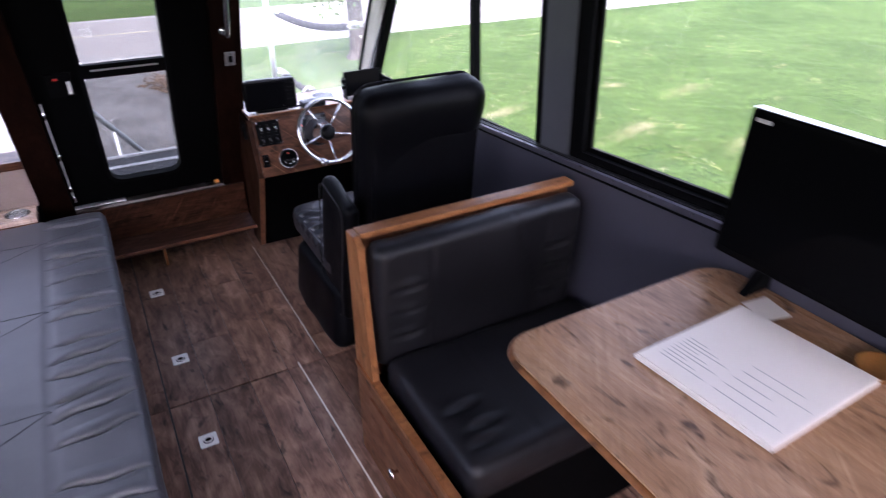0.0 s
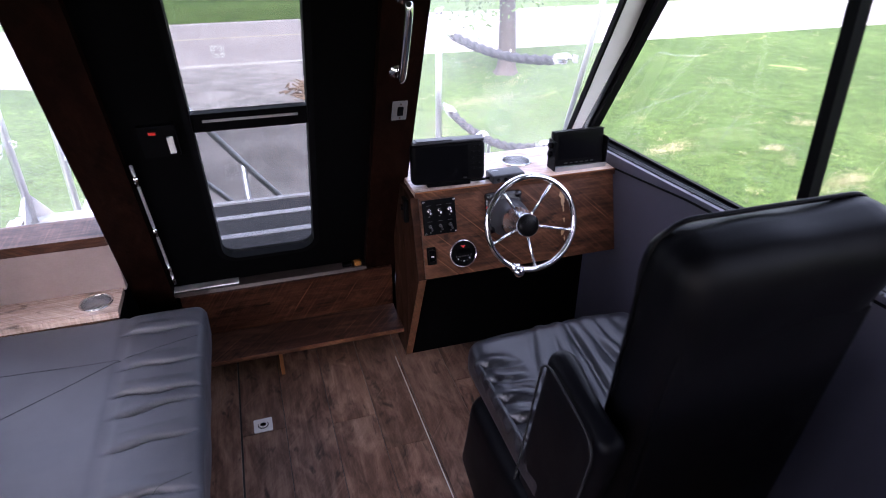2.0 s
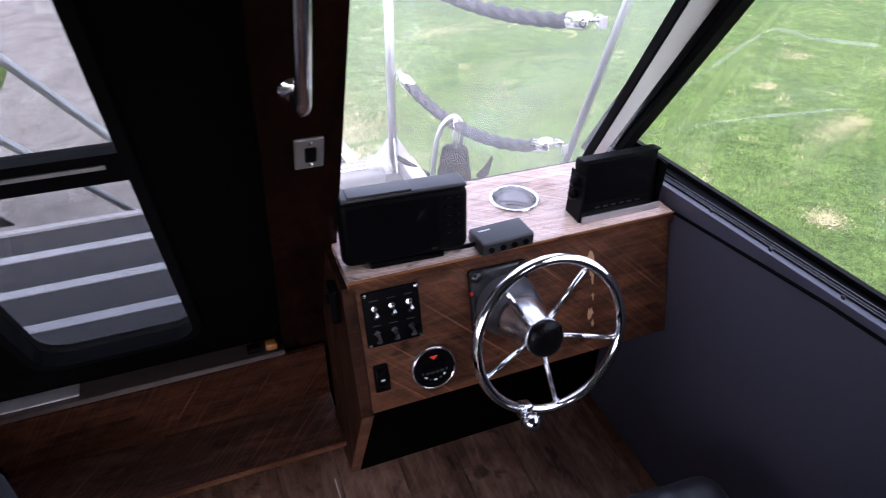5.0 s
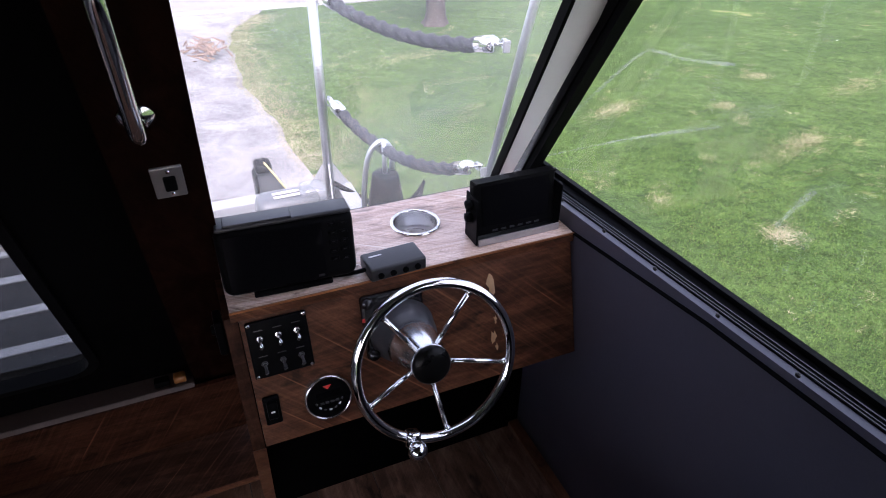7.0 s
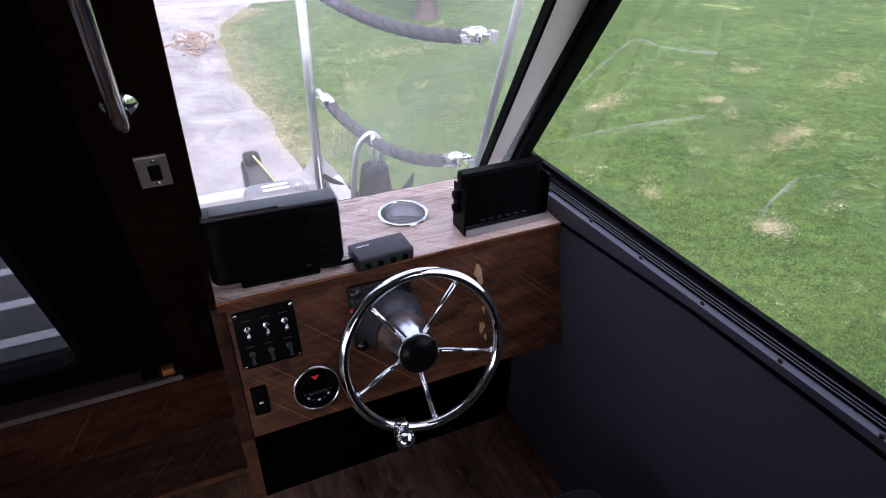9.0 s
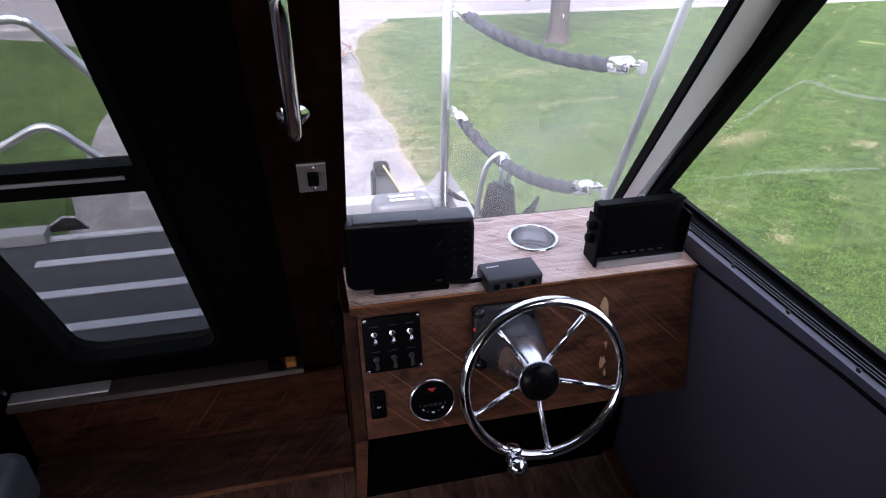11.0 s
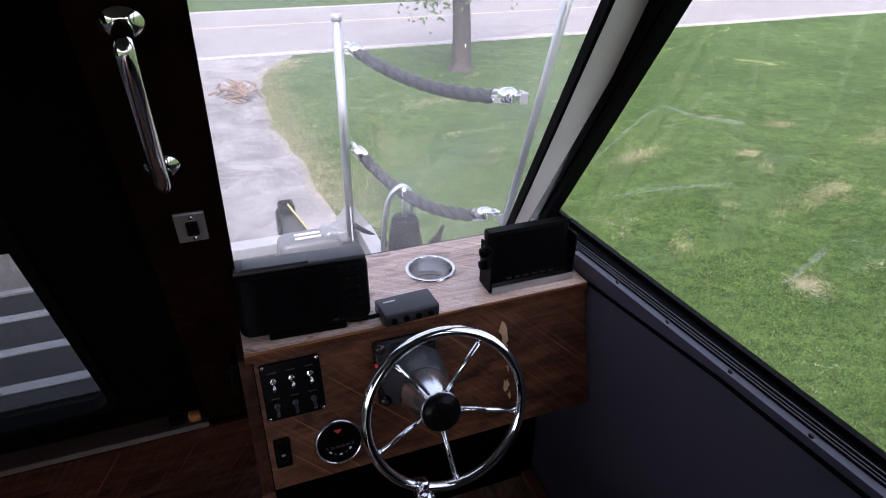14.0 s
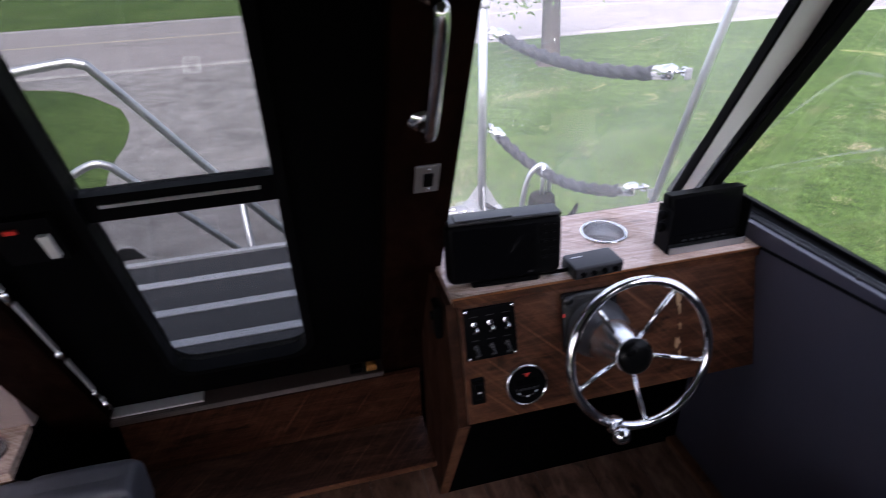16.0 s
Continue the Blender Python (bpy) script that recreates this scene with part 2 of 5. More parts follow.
PLATE = plain("dull_metal_plate", (0.36, 0.35, 0.35), 0.42, 0.8, grain=400, vary=0.12)
THRESHOLD = plain("worn_metal_threshold", (0.040, 0.028, 0.024), 0.38, 0.1, vary=0.4)
GLASS_STREAK = glass("smeared_glass", 0.03, 0.24, (1, 1, 1), "Translucent")


def lawn_material():
    m = Mat("mown_lawn", 0.9, 0, 0.2)
    v = m.place(source="Generated")
    v = m.place()
    big, mid, fine = m.noise(v, 0.55, 5), m.noise(v, 3.5, 6), m.noise(v, 45.0, 6, 0.75)
    green = m.ramp(mid, (0.3, (0.038, 0.08, 0.017)), (0.6, (0.08, 0.138, 0.030)), (0.8, (0.13, 0.19, 0.053)))
    green = m.mix(green, m.ramp(fine, (0.38, (0.012, 0.03, 0.005)), (0.60, (0.13, 0.20, 0.062))), 0.65)
    row = m.noise(m.place((0.9, 3.2, 1), (0, 0, 35)), 2.2, 6, 0.7)
    green = m.mix(green, m.ramp(row, (0.36, 0.5), (0.62, 1.25)), 0.4, "MULTIPLY")
    green = m.mix(green, m.ramp(m.noise(v, 13.0, 5, 0.7), (0.36, 0.45), (0.62, 1.35)), 0.7, "MULTIPLY")
    straw = m.ramp(m.noise(v, 1.1, 8, 0.7, 1.5), (0.62, 0.0), (0.74, 1.0))
    c = m.mix(green, (0.36, 0.32, 0.16), m.ramp(m.mix(straw, mid, 0.35, "MULTIPLY"), (0.1, 0.0), (0.7, 0.8)))
    m.color(m.mix(c, m.ramp(big, (0.35, (0.45, 0.55, 0.4)), (0.62, (0.95, 0.95, 0.9))), 0.7, "MULTIPLY"))
    return m.bump(fine, 0.8, 0.05).mat


def paved_material(name, lo, hi, scale, cracks, gap=0.02, stain=0.7):
    m = Mat(name, 0.85, 0, 0.3)
    v = m.place()
    big, fine = m.noise(v, 0.5, 7, 0.65), m.noise(v, scale, 5, 0.7)
    c = m.mix(m.ramp(big, (0.3, lo), (0.7, hi)), m.ramp(fine, (0.36, tuple(a * 0.45 for a in lo)), (0.64, tuple(min(1, a * 1.35) for a in hi))), 0.5)
    vor = m.tree.nodes.new("ShaderNodeTexVoronoi")
    vor.feature = "DISTANCE_TO_EDGE"
    vor.inputs["Scale"].default_value = cracks
    c = m.mix(c, m.ramp(m.noise(v, 1.6, 8, 0.75, 0.6), (0.36, 0.38), (0.6, 1.12)), stain, "MULTIPLY")
    warp = m.mix(v, m.noise(v, 2.0, 4), 0.15, "ADD")
    m.link(warp, vor.inputs["Vector"])
    m.color(m.mix(c, m.ramp(vor.outputs["Distance"], (0.0, 0.45), (gap, 1.0)), 0.35, "MULTIPLY"))
    return m.bump(fine, 0.6, 0.03).mat


LAWN = lawn_material()
ROAD = paved_material("pale_worn_road", (0.19, 0.18, 0.178), (0.25, 0.237, 0.236), 30, 0.12, 0.004, 0.2)
DRIVE = paved_material("grey_gravel_drive", (0.145, 0.141, 0.139), (0.29, 0.281, 0.277), 55, 0.5, 0.006)
KERB = paved_material("worn_concrete_edge", (0.27, 0.26, 0.25), (0.38, 0.37, 0.36), 20, 0.7, 0.01, 0.4)
FADED_YELLOW = plain("faded_yellow_paint", (0.33, 0.29, 0.20), 0.8, grain=30, vary=0.25)
BARK = plain("grey_brown_bark", (0.04, 0.032, 0.028), 0.95, grain=25, vary=0.5, relief=1.0)
LEAF = plain("green_leaf", (0.07, 0.12, 0.03), 0.6, vary=0.4)


def blade_material(name, *stops):
    """Grass whose colour varies from blade to blade and in broad patches."""
    m = Mat(name, 0.75, 0, 0.25)
    island = m.tree.nodes.new("ShaderNodeNewGeometry").outputs["Random Per Island"]
    patch = m.noise(m.place(), 1.6, 5)
    m.color(m.mix(m.ramp(island, *stops), m.ramp(patch, (0.35, (0.5, 0.6, 0.45)), (0.62, (1.0, 1.0, 1.0))), 0.75, "MULTIPLY"))
    return m.mat


BLADE = blade_material("grass_blade", (0.0, (0.014, 0.040, 0.004)), (0.4, (0.070, 0.130, 0.022)), (0.9, (0.155, 0.24, 0.050)), (1.0, (0.24, 0.26, 0.11)))
STRAW = blade_material("dry_grass_blade", (0.0, (0.14, 0.13, 0.07)), (0.5, (0.31, 0.27, 0.165)), (1.0, (0.52, 0.46, 0.32)))
DRY_WOOD = plain("dry_broken_wood", (0.16, 0.11, 0.08), 0.9, grain=30, vary=0.45, relief=0.6)


# ---- mesh helpers ----
def part(name, bm, material, parent=None, label="", smooth=False):
    me = bpy.data.meshes.new(name)
    bmesh.ops.recalc_face_normals(bm, faces=bm.faces)
    bm.to_mesh(me)
    bm.free()
    if smooth:
        me.shade_smooth()
    me.materials.append(material)
    ob = new(name, me)
    if parent is not None:
        ob.parent = parent
    return tagged(ob, label=label)


def thing(name, place, label, category, group="", kind="", turn=0.0):
    e = new(name)
    e.empty_display_size = 0.05
    e.matrix_world = place if isinstance(place, Matrix) else pose(*place, 0, 0, turn)
    return tagged(e, label, category, group, kind)


def box(bm, x0, x1, y0, y1, z0, z1, bevel=0.0, m=None, seg=2):
    made = bmesh.ops.create_cube(bm, size=1, matrix=Matrix.LocRotScale(((x0 + x1) / 2, (y0 + y1) / 2, (z0 + z1) / 2), None, (x1 - x0, y1 - y0, z1 - z0)))["verts"]
    if bevel:
        edges = list({e for v in made for e in v.link_edges})
        out = bmesh.ops.bevel(bm, geom=edges, offset=bevel, segments=seg, affect="EDGES", profile=0.6)
        made = list({v for f in out["faces"] for v in f.verts} | {v for v in made if v.is_valid})
    if m is not None:
        bmesh.ops.transform(bm, matrix=m, verts=made)
    return bm


def prism(bm, outline, lo, hi, axis="x", bevel=0.0):
    """An outline drawn in the two other axes, drawn out along an axis."""
    put = {"x": lambda a, p: (a, p[0], p[1]), "y": lambda a, p: (p[0], a, p[1]), "z": lambda a, p: (p[0], p[1], a)}[axis]
    a, b = [bm.verts.new(put(lo, p)) for p in outline], [bm.verts.new(put(hi, p)) for p in outline]
    faces = [bm.faces.new(a[::-1]), bm.faces.new(b)]
    n = len(outline)
    for i in range(n):
        faces.append(bm.faces.new((a[i], a[(i + 1) % n], b[(i + 1) % n], b[i])))
    if bevel:
        bmesh.ops.bevel(bm, geom=list({e for f in faces for e in f.edges}), offset=bevel, segments=2, affect="EDGES")
    return bm


def rod(bm, p0, p1, r0, r1=None, seg=16):
    p0, p1 = Vector(p0), Vector(p1)
    d = p1 - p0
    m = Matrix.Translation((p0 + p1) / 2) @ d.to_track_quat("Z", "Y").to_matrix().to_4x4()
    bmesh.ops.create_cone(bm, cap_ends=True, segments=seg, radius1=r0, radius2=r0 if r1 is None else r1, depth=d.length, matrix=m)
    return bm


def smooth_path(points, steps=8):
    """A Catmull-Rom curve through the points."""
    p = [Vector(q) for q in points]
    p = [2 * p[0] - p[1], *p, 2 * p[-1] - p[-2]]
    out = []
    for a, b, c, d in zip(p, p[1:], p[2:], p[3:]):
        for i in range(steps):
            t = i / steps
            out.append(0.5 * (2 * b + (c - a) * t + (2 * a - 5 * b + 4 * c - d) * t * t + (3 * b - a - 3 * c + d) * t ** 3))
    return out + [p[-2]]


def tube(bm, path, radius, seg=12, closed=False):
    """A round tube along a path; radius is a number or a function of the step and the angle."""
    path = [Vector(p) for p in path]
    n = len(path)
    rings, side = [], None
    for i, p in enumerate(path):
        d = (path[(i + 1) % n] - path[i - 1]) if closed else (path[min(i + 1, n - 1)] - path[max(i - 1, 0)])
        d.normalize()
        if side is None:
            side = d.orthogonal().normalized()
        side = (side - d * side.dot(d)).normalized()
        up = d.cross(side)
        ring = []
        for k in range(seg):
            a = 2 * math.pi * k / seg
            r = radius(i, a) if callable(radius) else radius
            ring.append(bm.verts.new(p + r * (math.cos(a) * side + math.sin(a) * up)))
        rings.append(ring)
    for i in range(n if closed else n - 1):
        a, b = rings[i], rings[(i + 1) % n]
        for k in range(seg):
            bm.faces.new((a[k], a[(k + 1) % seg], b[(k + 1) % seg], b[k]))
    if not closed:
        bm.faces.new(rings[0][::-1]), bm.faces.new(rings[-1])
    return bm


def lathe(bm, profile, m=None, seg=32):
    """A profile of (radius, height) turned about z."""
    m = m or Matrix()
    rings = [[bm.verts.new(m @ Vector((r * math.cos(2 * math.pi * k / seg), r * math.sin(2 * math.pi * k / seg), z))) for k in range(seg)] for r, z in profile]
    for a, b in zip(rings, rings[1:]):
        for k in range(seg):
            bm.faces.new((a[k], a[(k + 1) % seg], b[(k + 1) % seg], b[k]))
    bm.faces.new(rings[0][::-1]), bm.faces.new(rings[-1])
    return bm


def torus(bm, centre, normal, major, minor, seg=48, ring=12):
    q = Vector(normal).to_track_quat("Z", "Y").to_matrix()
    path = [Vector(centre) + q @ Vector((major * math.cos(2 * math.pi * k / seg), major * math.sin(2 * math.pi * k / seg), 0)) for k in range(seg)]
    return tube(bm, path, minor, ring, True)


def soft_box(size, r, n=(12, 12, 4), shift=None, m=None):
    """A padded block about its centre with rounded edges; shift(p, normal) pushes the surface out or in."""
    bm = bmesh.new()
    h = Vector(size) / 2
    rad = min(r, *(0.98 * a for a in h))

    def spread(count, half):
        edge = [-half, -half + rad * 0.3, -half + rad * 0.65, -half + rad]
        mid = [-half + rad + (2 * half - 2 * rad) * i / count for i in range(1, count)]
        return edge + mid + [-e for e in reversed(edge)]

    lines = [spread(c, a) for c, a in zip(n, h)]
    for axis in range(3):
        u, v = [a for a in range(3) if a != axis]
        for sign in (-1, 1):
            grid = []
            for a in lines[u]:
                row = []
                for b in lines[v]:
                    p = Vector((0, 0, 0))
                    p[axis], p[u], p[v] = sign * h[axis], a, b
                    inner = Vector([max(-k + rad, min(k - rad, c)) for c, k in zip(p, h)])
                    d = (p - inner).normalized()
                    q = inner + rad * d
                    if shift:
                        q = q + d * shift(q, d)
                    row.append(bm.verts.new(m @ q if m is not None else q))
                grid.append(row)
            for i in range(len(grid) - 1):
                for j in range(len(grid[0]) - 1):
                    bm.faces.new((grid[i][j], grid[i + 1][j], grid[i + 1][j + 1], grid[i][j + 1]))
    bmesh.ops.remove_doubles(bm, verts=bm.verts, dist=1e-5)
    return bm


def rounded(x0, x1, z0, z1, r, steps=5):
    """The outline of a rectangle with rounded corners, the same number of points on each side."""
    out = []
    for cx, cz, a0 in ((x1 - r, z0 + r, -90), (x1 - r, z1 - r, 0), (x0 + r, z1 - r, 90), (x0 + r, z0 + r, 180)):
        for i in range(steps + 1):
            a = radians(a0 + 90 * i / steps)
            out.append((cx + r * math.cos(a), cz + r * math.sin(a)))
    return out


def ring_panel(bm, outer, inner, put, d0, d1):
    """A flat frame between two outlines with as many points; put(u, v, d) gives the place."""
    n = len(outer)
    sets = [[bm.verts.new(put(*p, d)) for p in line] for d in (d0, d1) for line in (outer, inner)]
    of, nf, ob, nb = sets
    for i in range(n):
        j = (i + 1) % n
        bm.faces.new((of[i], of[j], nf[j], nf[i])), bm.faces.new((ob[j], ob[i], nb[i], nb[j]))
        bm.faces.new((of[j], of[i], ob[i], ob[j])), bm.faces.new((nf[i], nf[j], nb[j], nb[i]))
    return bm


def sheet(bm, line, put, d0, d1):
    a, b = [bm.verts.new(put(*p, d0)) for p in line], [bm.verts.new(put(*p, d1)) for p in line]
    bm.faces.new(a), bm.faces.new(b[::-1])
    for i in range(len(line)):
        j = (i + 1) % len(line)
        bm.faces.new((a[j], a[i], b[i], b[j]))
    return bm


# ---- plan: x to starboard, y to the bow, floor at z = 0 ----
STARBOARD, PORT, AFT, ROOF, GROUND = 0.79, -1.95, -1.6, 2.05, -1.5


def rake(x, z, d):
    """A place on the raked front wall: d metres outside its inner face."""
    return (x, 2.975 + 0.48 * (1.155 - z) + d, z)


def rake_box(bm, x0, x1, z0, z1, d0, d1):
    return prism(bm, [rake(0, z, d)[1:] for z, d in ((z0, d0), (z0, d1), (z1, d1), (z1, d0))], x0, x1, "x")


def sill(y):
    """The height of the side window's lower edge, which rises towards the stern."""
    return 0.863 + 0.065 * (3.228 - y)


def setting(name, bm, material, label, category, smooth=False):
    ob = part(name, bm, material, None, label, smooth)
    return tagged(ob, category=category, kind="structure")


# floor slab, under the planks
floor = setting("floor", box(bmesh.new(), PORT - 0.1, 0.88, AFT, 3.45, -0.09, -0.006), PLASTIC_GREY, "dark brown wood-look vinyl plank cabin floor with hatches", "floor")
hull = setting("hull", prism(bmesh.new(), [(AFT, -0.1), (AFT + 0.1, -1.5), (3.4, -1.5), (4.52, -0.1)], -1.8, 0.7, "x"), ALU_WHITE, "pale aluminium boat hull below the deck", "hull")
# Ceiling is unseen, added to shut out the sky from above.
ceiling = setting("ceiling", box(bmesh.new(), PORT - 0.1, 0.95, AFT - 0.1, 2.75, ROOF, ROOF + 0.06), HEADLINER, "unseen plain grey panel closing the cabin above", "ceiling")

# starboard wall: lower panel, sill, posts
bm = prism(bmesh.new(), [(AFT, -0.09), (3.29, -0.09), (3.29, 0.79), (3.02, 0.815), (2.56, 0.873), (2.3, 0.892), (1.7, 0.927), (AFT, sill(AFT) - 0.045)], STARBOARD, 0.832)
wall_starboard = setting("wall_starboard", bm, WALL_PAINT, "dark slate-grey smooth panelled cabin side wall", "wall")
bm = prism(bmesh.new(), [(AFT, sill(AFT) - 0.043), (1.7, 0.929), (2.3, 0.894), (2.56, 0.875), (3.02, 0.817), (3.29, 0.792), (3.29, sill(3.29) - 0.012), (AFT, sill(AFT) - 0.012)], 0.792, 0.831)
part("sill_board", bm, WALL_PAINT, wall_starboard, "slate-grey coated window sill board")


def lean_post(y0, y1, z1=1.92, low=0.0):
    """An outline in y and z of an upright post that leans slightly forward."""
    s = 0.045
    return [(y0, sill(y0) + low), (y1, sill(y1) + low), (y1 + s * (z1 - 1), z1), (y0 + s * (z1 - 1), z1)]


part("post_panel", prism(bmesh.new(), lean_post(1.478, 1.645, low=-0.044), 0.826, 0.87), FRAME_GREY, wall_starboard, "satin grey post panel between windows")
part("header", prism(bmesh.new(), [(AFT, 1.90), (2.75, 1.90), (2.68, ROOF), (AFT, ROOF)], 0.80, 0.88), WALL_PAINT, wall_starboard)
part("aft_panel", prism(bmesh.new(), lean_post(AFT, -0.9, low=-0.034), 0.80, 0.88), WALL_PAINT, wall_starboard)


def side(y, z, d):
    return (0.845 + d, y, z)


def side_window(name, outline, inset, label, divider=None):
    """A framed fixed window in the starboard wall; outline in y and z, anticlockwise."""
    win = thing(name, (0.845, outline[0][0], outline[0][1]), label, "window", kind="structure")
    c = (sum(p[0] for p in outline) / 4, sum(p[1] for p in outline) / 4)
    inner = []
    for i, p in enumerate(outline):
        a, b = Vector(outline[i - 1]), Vector(outline[(i + 1) % 4])
        p = Vector(p)
        u, v = (a - p).normalized(), (b - p).normalized()
        k = inset / abs(u.x * v.y - u.y * v.x)
        inner.append(tuple(p + k * u + k * v))
    back = Matrix.Translation((-0.845, -outline[0][0], -outline[0][1]))
    for nm, o, i, d0, d1, mat in (("window_frame", outline, inner, -0.012, 0.035, FRAME_BLACK),):
        b = ring_panel(bmesh.new(), o, i, side, d0, d1)
        b.transform(back)
        part(nm, b, mat, win)
    mid = [tuple(Vector(p) * 0.5 + Vector(q) * 0.5) for p, q in zip(outline, inner)]
    b = ring_panel(bmesh.new(), [tuple(0.25 * Vector(p) + 0.75 * Vector(q)) for p, q in zip(outline, inner)],
                   [tuple(-0.25 * Vector(p) + 1.25 * Vector(q)) for p, q in zip(outline, inner)], side, 0.012, 0.026)
    b.transform(back)
    part("gasket", b, PLASTIC, win)
    b = sheet(bmesh.new(), mid, side, 0.016, 0.020)
    b.transform(back)
    pane = part("pane", b, GLASS_SIDE, win)
    pane.visible_shadow = False
    if divider:
        b = prism(bmesh.new(), lean_post(*divider, 1.9), 0.836, 0.872)
        b.transform(back)
        part("divider", b, FRAME_BLACK, win, "black window divider bar")
    return win


def fore(z):
    return 3.30 - 0.57 * (z - 0.862)


window_1 = side_window("window_1", [(1.643, sill(1.643) - 0.08), (fore(0.81) + 0.05, 0.81), (fore(1.9) + 0.05, 1.9), (1.683, 1.9)], 0.045, "black-framed side window looking on the lawn", (2.165, 2.20))
window_2 = side_window("window_2", [(-0.9, sill(-0.9) - 0.05), (1.476, sill(1.476) - 0.05), (1.516, 1.9), (-0.86, 1.9)], 0.07, "large black-framed side window looking on the lawn")

# bolts and ledge rail on the sill
rail = thing("sill_rail", (0.79, 0, 0), "black aluminium rail screwed along the window sill", "rail", kind="structure")
bm = prism(bmesh.new(), [(AFT + 0.8, sill(-0.8) - 0.044), (1.7, 0.927), (2.3, 0.892), (2.56, 0.873), (3.02, 0.815), (3.02, 0.819), (2.56, 0.877), (2.3, 0.896), (1.7, 0.931), (AFT + 0.8, sill(-0.8) - 0.038)], -0.006, 0.03)
part("rail_body", bm, FRAME_BLACK, rail)
part("track_base", prism(bmesh.new(), [(AFT + 0.8, sill(-0.8) - 0.013), (3.2, sill(3.2) - 0.013), (3.2, sill(3.2) - 0.0105), (AFT + 0.8, sill(-0.8) - 0.0105)], 0.019, 0.042), FRAME_BLACK, rail)
for x0, h in ((0.021, 0.004), (0.029, 0.0035), (0.037, 0.005)):
    part("track_ridge", prism(bmesh.new(), [(AFT + 0.8, sill(-0.8) - 0.013), (3.2, sill(3.2) - 0.013), (3.2, sill(3.2) - 0.012 + h), (AFT + 0.8, sill(-0.8) - 0.012 + h)], x0, x0 + 0.0025), PLASTIC_GREY, rail)
for i in range(18):
    y = 3.05 - 0.169 * i
    zb = 0.889 + 0.055 * (2.88 - y)
    part("bolt", lathe(bmesh.new(), [(0.005, 0), (0.005, 0.002), (0.003, 0.004)], Matrix.Translation((-0.001, y, zb)) @ pose(0, 0, 0, 0, -90, 0), 10), PLASTIC_GREY, rail)

# corner pillar: black inner frame and pale outer panel, in the side's plane
pillar = thing("corner_pillar", (0.8, 3.3, 0.8), "raked windscreen corner pillar, black with a pale grey panel", "pillar", kind="structure")
to_pillar = Matrix.Translation((-0.8, -3.3, -0.8))
lo, hi = (3.220, 0.903, 2.898, 1.44), (3.40, 0.83, 3.07, 1.378)


def grow(q, z):
    return q[0] + (q[2] - q[0]) * (z - q[1]) / (q[3] - q[1])


def pillar_part(name, bm, mat):
    bm.transform(to_pillar)
    part(name, bm, mat, pillar)


pillar_part("inner_frame", prism(bmesh.new(), [(grow(lo, 0.78), 0.78), (grow(hi, 0.78), 0.78), (grow(hi, 1.95), 1.95), (grow(lo, 1.95), 1.95)], 0.806, 0.84), FRAME_BLACK)
pillar_part("inner_lip", prism(bmesh.new(), [(grow(lo, 0.80) + 0.022, 0.80), (grow(lo, 0.80) + 0.030, 0.80), (grow(lo, 1.92) + 0.030, 1.92), (grow(lo, 1.92) + 0.022, 1.92)], 0.801, 0.8055), FRAME_BLACK)
# pale corner panel between the side and the windscreen's rubber gasket
pillar_part("pale_panel", sheet(bmesh.new(), [(0.708, 0.80), (0.748, 0.80), (0.765, 0.95), (0.808, 1.317), (0.812, 1.93), (0.738, 1.93)], rake, 0.128, 0.148), PALE_PANEL)
pillar_part("gasket", sheet(bmesh.new(), [(0.703, 0.80), (0.708, 0.80), (0.738, 1.93), (0.723, 1.93)], rake, 0.120, 0.148), FRAME_BLACK)

# port and stern walls, mostly behind the camera; unseen openings shape the cabin light
bm = bmesh.new()
box(bm, PORT - 0.06, PORT, AFT, 3.4, -0.09, 0.98)
wall_port = setting("wall_port", bm, WALL_PAINT, "dark slate-grey cabin side wall behind the sofa", "wall")
part("header", box(bmesh.new(), PORT - 0.06, PORT, AFT, 2.7, 1.80, ROOF), WALL_PAINT, wall_port)
# Unseen panels, added to block port light; the forward one darkens the helm.
for y0, y1 in ((AFT, -1.1), (0.6, 0.8), (2.1, 2.9)):
    part("post_panel", box(bmesh.new(), PORT - 0.055, PORT - 0.005, y0, y1, 0.98, 1.80), FRAME_BLACK, wall_port)
# Unseen stern wall, its gaps sized to light the aft floor and table.
wall_aft = setting("wall_aft", box(bmesh.new(), -0.30, 0.88, AFT - 0.06, AFT, -0.09, 0.95), WALL_PAINT, "unseen slate-grey stern wall with openings added for light", "wall")

part("corner_post", box(bmesh.new(), -0.30, -0.20, AFT - 0.06, AFT, 0.95, 1.878), WALL_PAINT, wall_aft)
part("port_half", box(bmesh.new(), PORT, -1.25, AFT - 0.06, AFT, -0.09, 0.85), WALL_PAINT, wall_aft)
part("port_post", box(bmesh.new(), -1.33, -1.25, AFT - 0.06, AFT, 0.85, 1.878), WALL_PAINT, wall_aft)
part("header", box(bmesh.new(), PORT, 0.88, AFT - 0.06, AFT, 1.88, ROOF), WALL_PAINT, wall_aft)

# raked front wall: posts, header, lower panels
wall_front = setting("wall_front", rake_box(bmesh.new(), -0.135, 0.004, 0.10, 1.92, 0.0, 0.17), WOOD_POST, "raked front wall with sawn wood posts, shade in their colour", "wall")
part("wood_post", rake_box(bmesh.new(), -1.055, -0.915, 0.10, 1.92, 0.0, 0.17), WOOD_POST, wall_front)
part("header", rake_box(bmesh.new(), PORT, 0.84, 1.92, 2.06, 0.0, 0.17), WALL_PAINT, wall_front)
